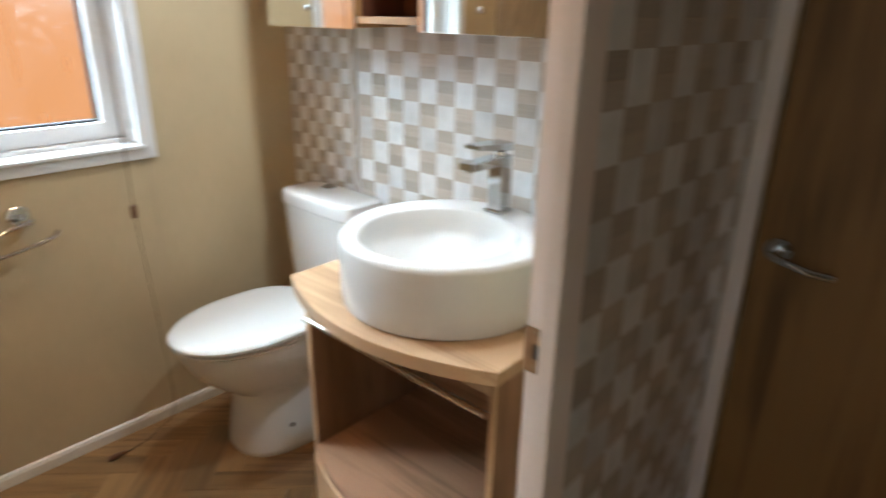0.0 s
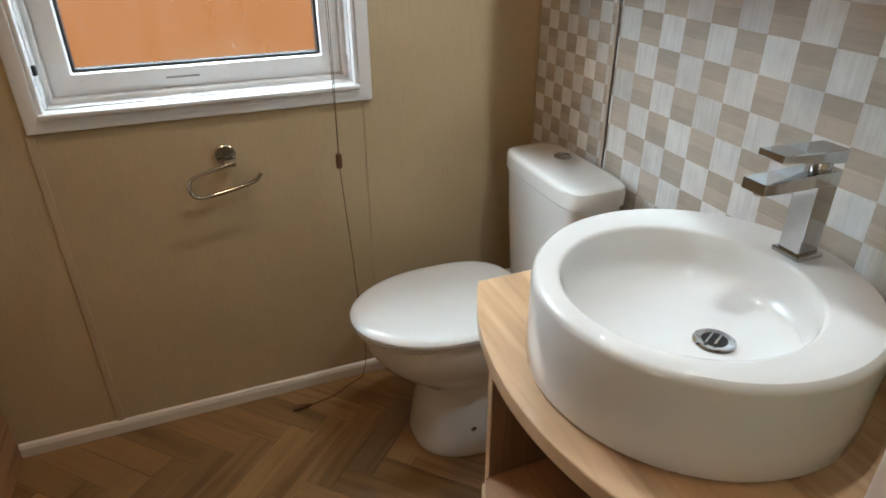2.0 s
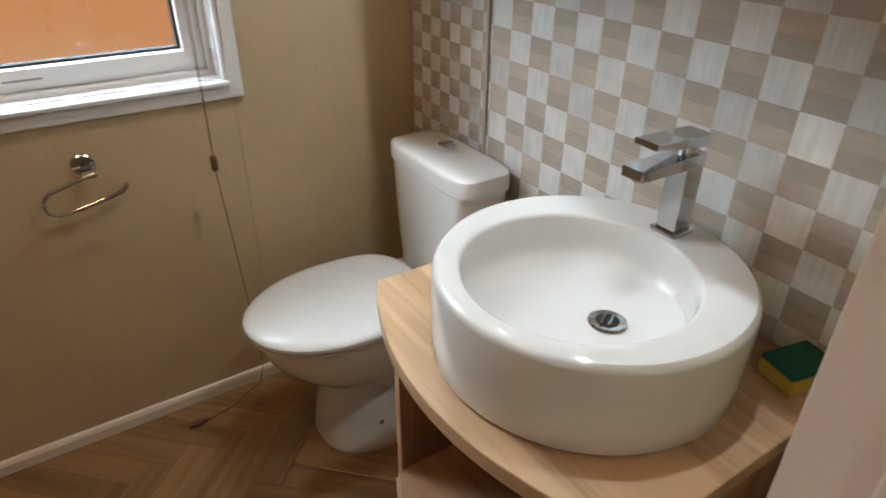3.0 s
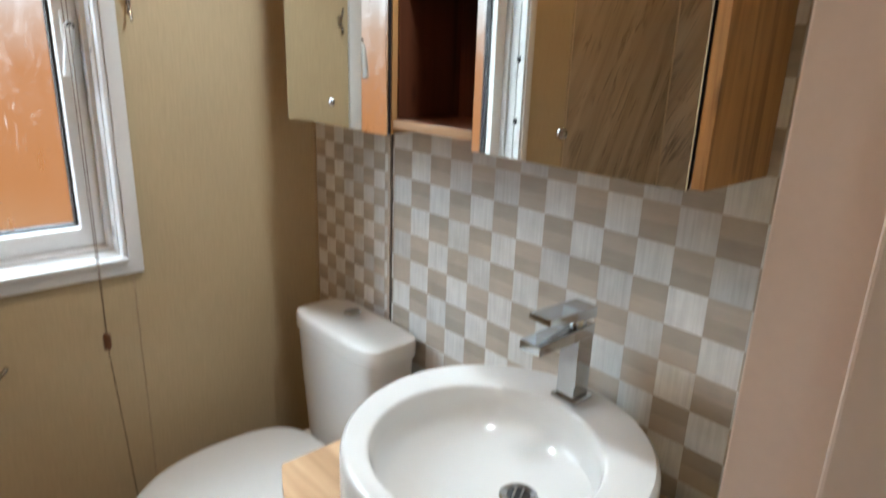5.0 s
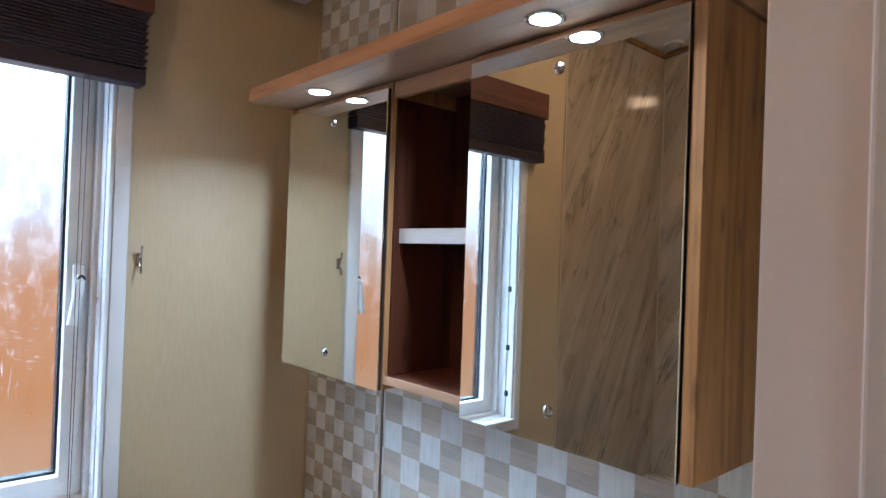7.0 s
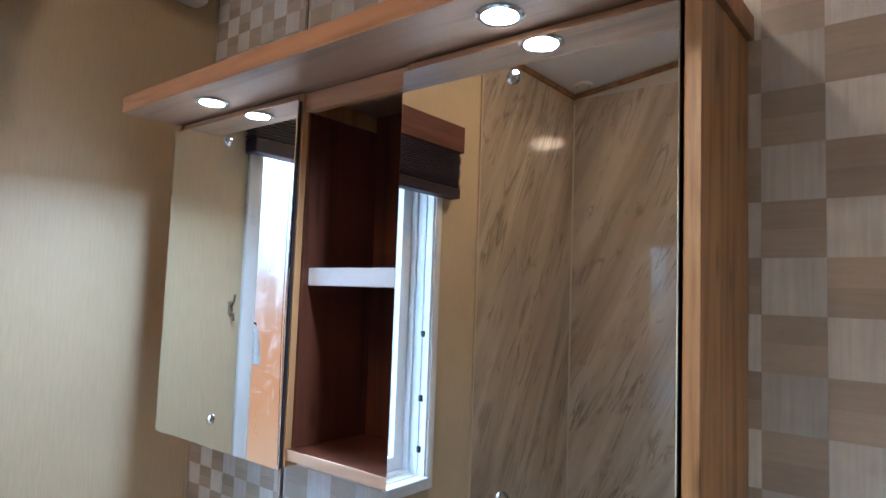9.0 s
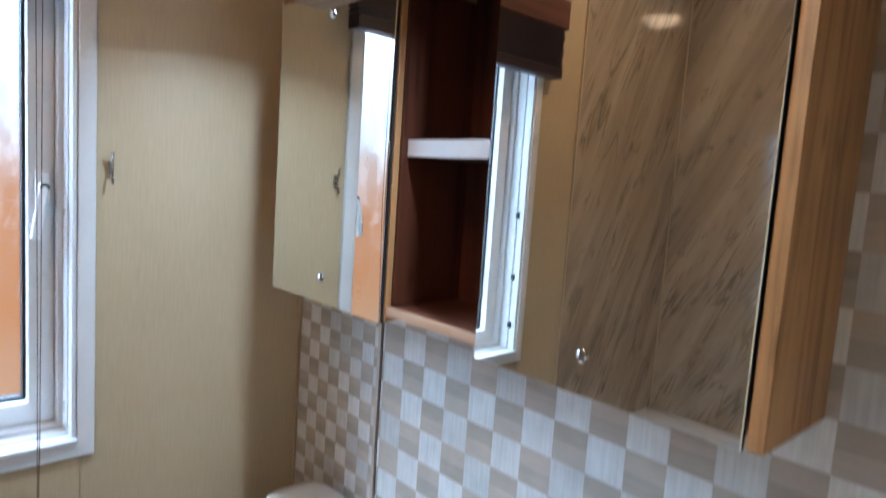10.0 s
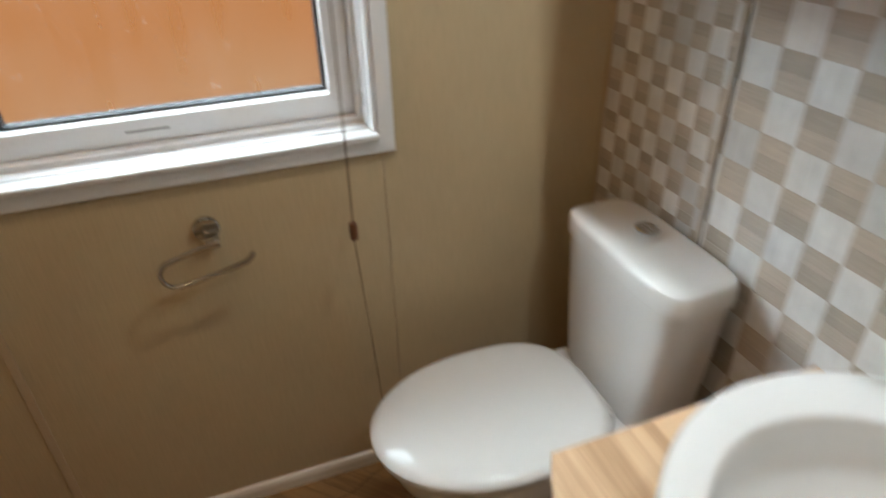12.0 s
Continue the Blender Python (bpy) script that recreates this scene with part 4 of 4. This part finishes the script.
ceiling_shade_band()


def ceiling_vent():
    c = thing("ceiling_vent", "small flat white vent disc screwed to the ceiling", "vent")
    x, y = -2.02, -0.845
    zc = ceil_z(x)
    part("plate", lathe([(0.045, zc + 0.008), (0.046, zc - 0.004), (0.042, zc - 0.009), (0.012, zc - 0.010)], x, y, 32), CEILING, c, smooth=True)
    for d in (-0.030, 0.030):
        part("screw", lathe([(0.005, zc - 0.0098), (0.004, zc - 0.0135)], x + d, y - 0.3 * d, 12), STEEL, c, smooth=True)


ceiling_vent()

# added fill lamp, set in the invented opening at the unseen hall end
hall_fill = new("hall_fill_lamp", bpy.data.lights.new("hall_fill_lamp", "AREA"))
hall_fill.data.energy, hall_fill.data.shape, hall_fill.data.size, hall_fill.data.size_y, hall_fill.data.color = HALL_FILL, "RECTANGLE", 0.3, 1.0, (1.0, 0.84, 0.70)
hall_fill.matrix_world = look((0.25, LOWY - 0.03, 1.45), (0.25, 1.0, 1.45))


def ceiling_light():
    x, y = -1.39, 0.06
    z = ceil_z(x)
    c = thing("ceiling_light", "round warm-lit ceiling lamp", "lamp")
    part("base", lathe([(0.122, z + 0.020), (0.122, z - 0.03), (0.114, z - 0.035)], x, y, 36), UPVC, c, smooth=True)
    part("shade", lathe([(0.108, z - 0.0355), (0.104, z - 0.052), (0.076, z - 0.066), (0.025, z - 0.072)], x, y, 36), lamp_glow("warm_lamp_shade", CEILING_LIGHT), c, "glowing opal shade", smooth=True)


ceiling_light()


# ---- pieces: chequered squares and herringbone planks ----
PITCH, XA, ZA = 0.0698, -1.311, 0.9704
SEAM = -1.739
SPLIT = 0.0003


def square_mesh(name, axis, material, w, h):
    bm = bmesh.new()
    t = 0.0006
    g = 0.00012
    spans = ((g, h - g),) if material == TILE_LIGHT else ((g, h / 2 - SPLIT), (h / 2 + SPLIT, h - g))
    for lo, hi in spans:
        co = [(g, 0, lo), (w - g, 0, lo), (w - g, 0, hi), (g, 0, hi)]
        a = [bm.verts.new((x, -t, z) if axis == "x" else (t, x, z)) for x, _, z in co]
        b = [bm.verts.new((x, 0, z) if axis == "x" else (0, x, z)) for x, _, z in co]
        bm.faces.new(a)
        for i in range(4):
            bm.faces.new((a[i], a[(i + 1) % 4], b[(i + 1) % 4], b[i]))
    bmesh.ops.recalc_face_normals(bm, faces=bm.faces)
    me = bpy.data.meshes.new(name)
    bm.to_mesh(me)
    bm.free()
    me.materials.append(material)
    return me


def joined_squares(name, cells, axis, material, parent, place):
    verts, faces = [], []
    t, g = 0.0006, 0.00012
    for u, z, w, h in cells:
        i = len(verts)
        for du, dz, q in ((g, g, t), (w - g, g, t), (w - g, h - g, t), (g, h - g, t), (g, g, 0), (w - g, g, 0), (w - g, h - g, 0), (g, h - g, 0)):
            verts.append((u + du, place - q, z + dz) if axis == "x" else (place + q, u + du, z + dz))
        f = [(0, 1, 2, 3), (0, 4, 5, 1), (1, 5, 6, 2), (2, 6, 7, 3), (3, 7, 4, 0)]
        faces += [tuple(i + k for k in (q if axis == "x" else q[::-1])) for q in f]
    me = bpy.data.meshes.new(name)
    me.from_pydata(verts, [], faces)
    me.materials.append(material)
    ob = new(name, me)
    ob.parent = parent
    ob["kind"] = "stuff"
    return ob


def chequer(parent, axis, place, u0, u1, z0, z1, ua, za, near, pitch=PITCH):
    light, dark = square_mesh("square", axis, TILE_LIGHT, pitch, pitch), square_mesh("square", axis, TILE_DARK, pitch, pitch)
    rest = [[], []]
    for i in range(math.floor((u0 - ua) / pitch), math.ceil((u1 - ua) / pitch)):
        for j in range(math.floor((z0 - za) / pitch), math.ceil((z1 - za) / pitch)):
            a, b = max(u0, ua + i * pitch), min(u1, ua + (i + 1) * pitch)
            c, d = max(z0, za + j * pitch), min(z1, za + (j + 1) * pitch)
            if b - a < 0.004 or d - c < 0.004:
                continue
            k = (i + j) % 2
            whole = b - a > pitch - 1e-5 and d - c > pitch - 1e-5
            if whole and near[0] < a and b < near[1] and near[2] < c and d < near[3]:
                ob = new("square", dark if k else light)
                ob.parent = parent
                ob.location = (a, place, c) if axis == "x" else (place, a, c)
            else:
                mid = za + (j + 0.5) * pitch
                if k and c < mid - SPLIT and d > mid + SPLIT:
                    rest[k] += [(a, c, b - a, mid - SPLIT - c), (a, mid + SPLIT, b - a, d - mid - SPLIT)]
                else:
                    rest[k].append((a, c, b - a, d - c))
    joined_squares("squares_pale", rest[0], axis, TILE_LIGHT, parent, place)
    joined_squares("squares_taupe", rest[1], axis, TILE_DARK, parent, place)


chequer(wall_tile, "x", TY, SEAM + 0.002, PX0, 0.05, 2.60, XA, ZA, (-1.72, -0.62, 0.70, 2.02))
side_board = structure("wall_panel", box(WX + 0.0062, SEAM - 0.0132, TY - 0.0010, TY + 0.002, 0.05, 2.60), TILE_BACK, "narrow chequered wallboard in the corner")
chequer(side_board, "x", TY - 0.0010, WX + 0.006, SEAM - 0.013, 0.05, 2.60, XA + 0.023, ZA + 0.02, (-2.2, -1.7, 0.70, 2.05), 0.048)
structure("trim", box(SEAM - 0.013, SEAM - 0.0025, TY - 0.0045, TY - 0.0014, 0.05, 2.60, 0.0015), TILE_DARK, "pale bead beside the wallboard joint")
structure("trim", box(SEAM - 0.002, SEAM + 0.002, TY - 0.0004, TY + 0.001, 0.05, 2.60), BLACK, "dark joint between two wallboards")
chequer(wall_part, "y", PX1, DOOR[1] + 0.0005, HALLY - 0.015, 0.05, 2.60, 0.886, 1.250, (0.82, 1.45, 0.5, 1.75), 0.0735)


def herringbone():
    L, W = 0.32, 0.08
    parent = bpy.data.objects["floor"]

    def mesh():
        bm = bmesh.new()
        t, g, b = 0.004, 0.0004, 0.0012
        base = [(-W / 2 + g, -L / 2 + g), (W / 2 - g, -L / 2 + g), (W / 2 - g, L / 2 - g), (-W / 2 + g, L / 2 - g)]
        lo = [bm.verts.new((x, y, -t)) for x, y in base]
        mid = [bm.verts.new((x, y, -b / 2)) for x, y in base]
        hi = [bm.verts.new((x * (1 - 2 * b / W), y * (1 - 2 * b / L), 0)) for x, y in base]
        for p, q in ((lo, mid), (mid, hi)):
            for i in range(4):
                bm.faces.new((p[i], p[(i + 1) % 4], q[(i + 1) % 4], q[i]))
        bm.faces.new(hi)
        bmesh.ops.recalc_face_normals(bm, faces=bm.faces)
        me = bpy.data.meshes.new("plank")
        bm.to_mesh(me)
        bm.free()
        me.materials.append(PLANK)
        return me

    me = mesh()
    mx, my, rx, ry = (WX + HALLX) / 2, (LOWY + HALLY) / 2, (HALLX - WX) / 2 + 0.05, (HALLY - LOWY) / 2 + 0.05

    def trimmed(place):
        """A plank sawn off under the outer walls."""
        bm = bmesh.new()
        bm.from_mesh(me)
        back = place.inverted()
        for axis, far in ((Vector((1, 0, 0)), rx), (Vector((-1, 0, 0)), rx), (Vector((0, 1, 0)), ry), (Vector((0, -1, 0)), ry)):
            at = back @ (Vector((mx, my, 0)) + axis * far)
            bmesh.ops.bisect_plane(bm, geom=bm.verts[:] + bm.edges[:] + bm.faces[:], plane_co=at, plane_no=back.to_3x3() @ axis, clear_outer=True)
        cut = bpy.data.meshes.new("plank")
        bm.to_mesh(cut)
        bm.free()
        cut.materials.append(PLANK)
        return cut

    turn = pose(-1.72, 0.47, 0, 0, 0, 45)
    for a in range(-40, 41):
        for b in range(-14, 15):
            for kind in (0, 1):
                if kind == 0:
                    u, v = W * a + W / 2, W * a + L / 2 + 2 * L * b
                    rot = 0
                else:
                    u, v = W * a + L / 2 + W, W * a + W / 2 + 2 * L * b + 0
                    rot = 90
                p = turn @ Vector((u, v, 0))
                if abs(p.x - mx) < rx + 0.05 and abs(p.y - my) < ry + 0.05 and (p.x > -0.7 or p.y > -0.3):
                    place = turn @ pose(u, v, 0, 0, 0, rot)
                    ob = new("plank", trimmed(place) if max(abs(p.x - mx) - rx, abs(p.y - my) - ry) > -0.145 else me)
                    ob.parent = parent
                    ob.matrix_world = place


herringbone()
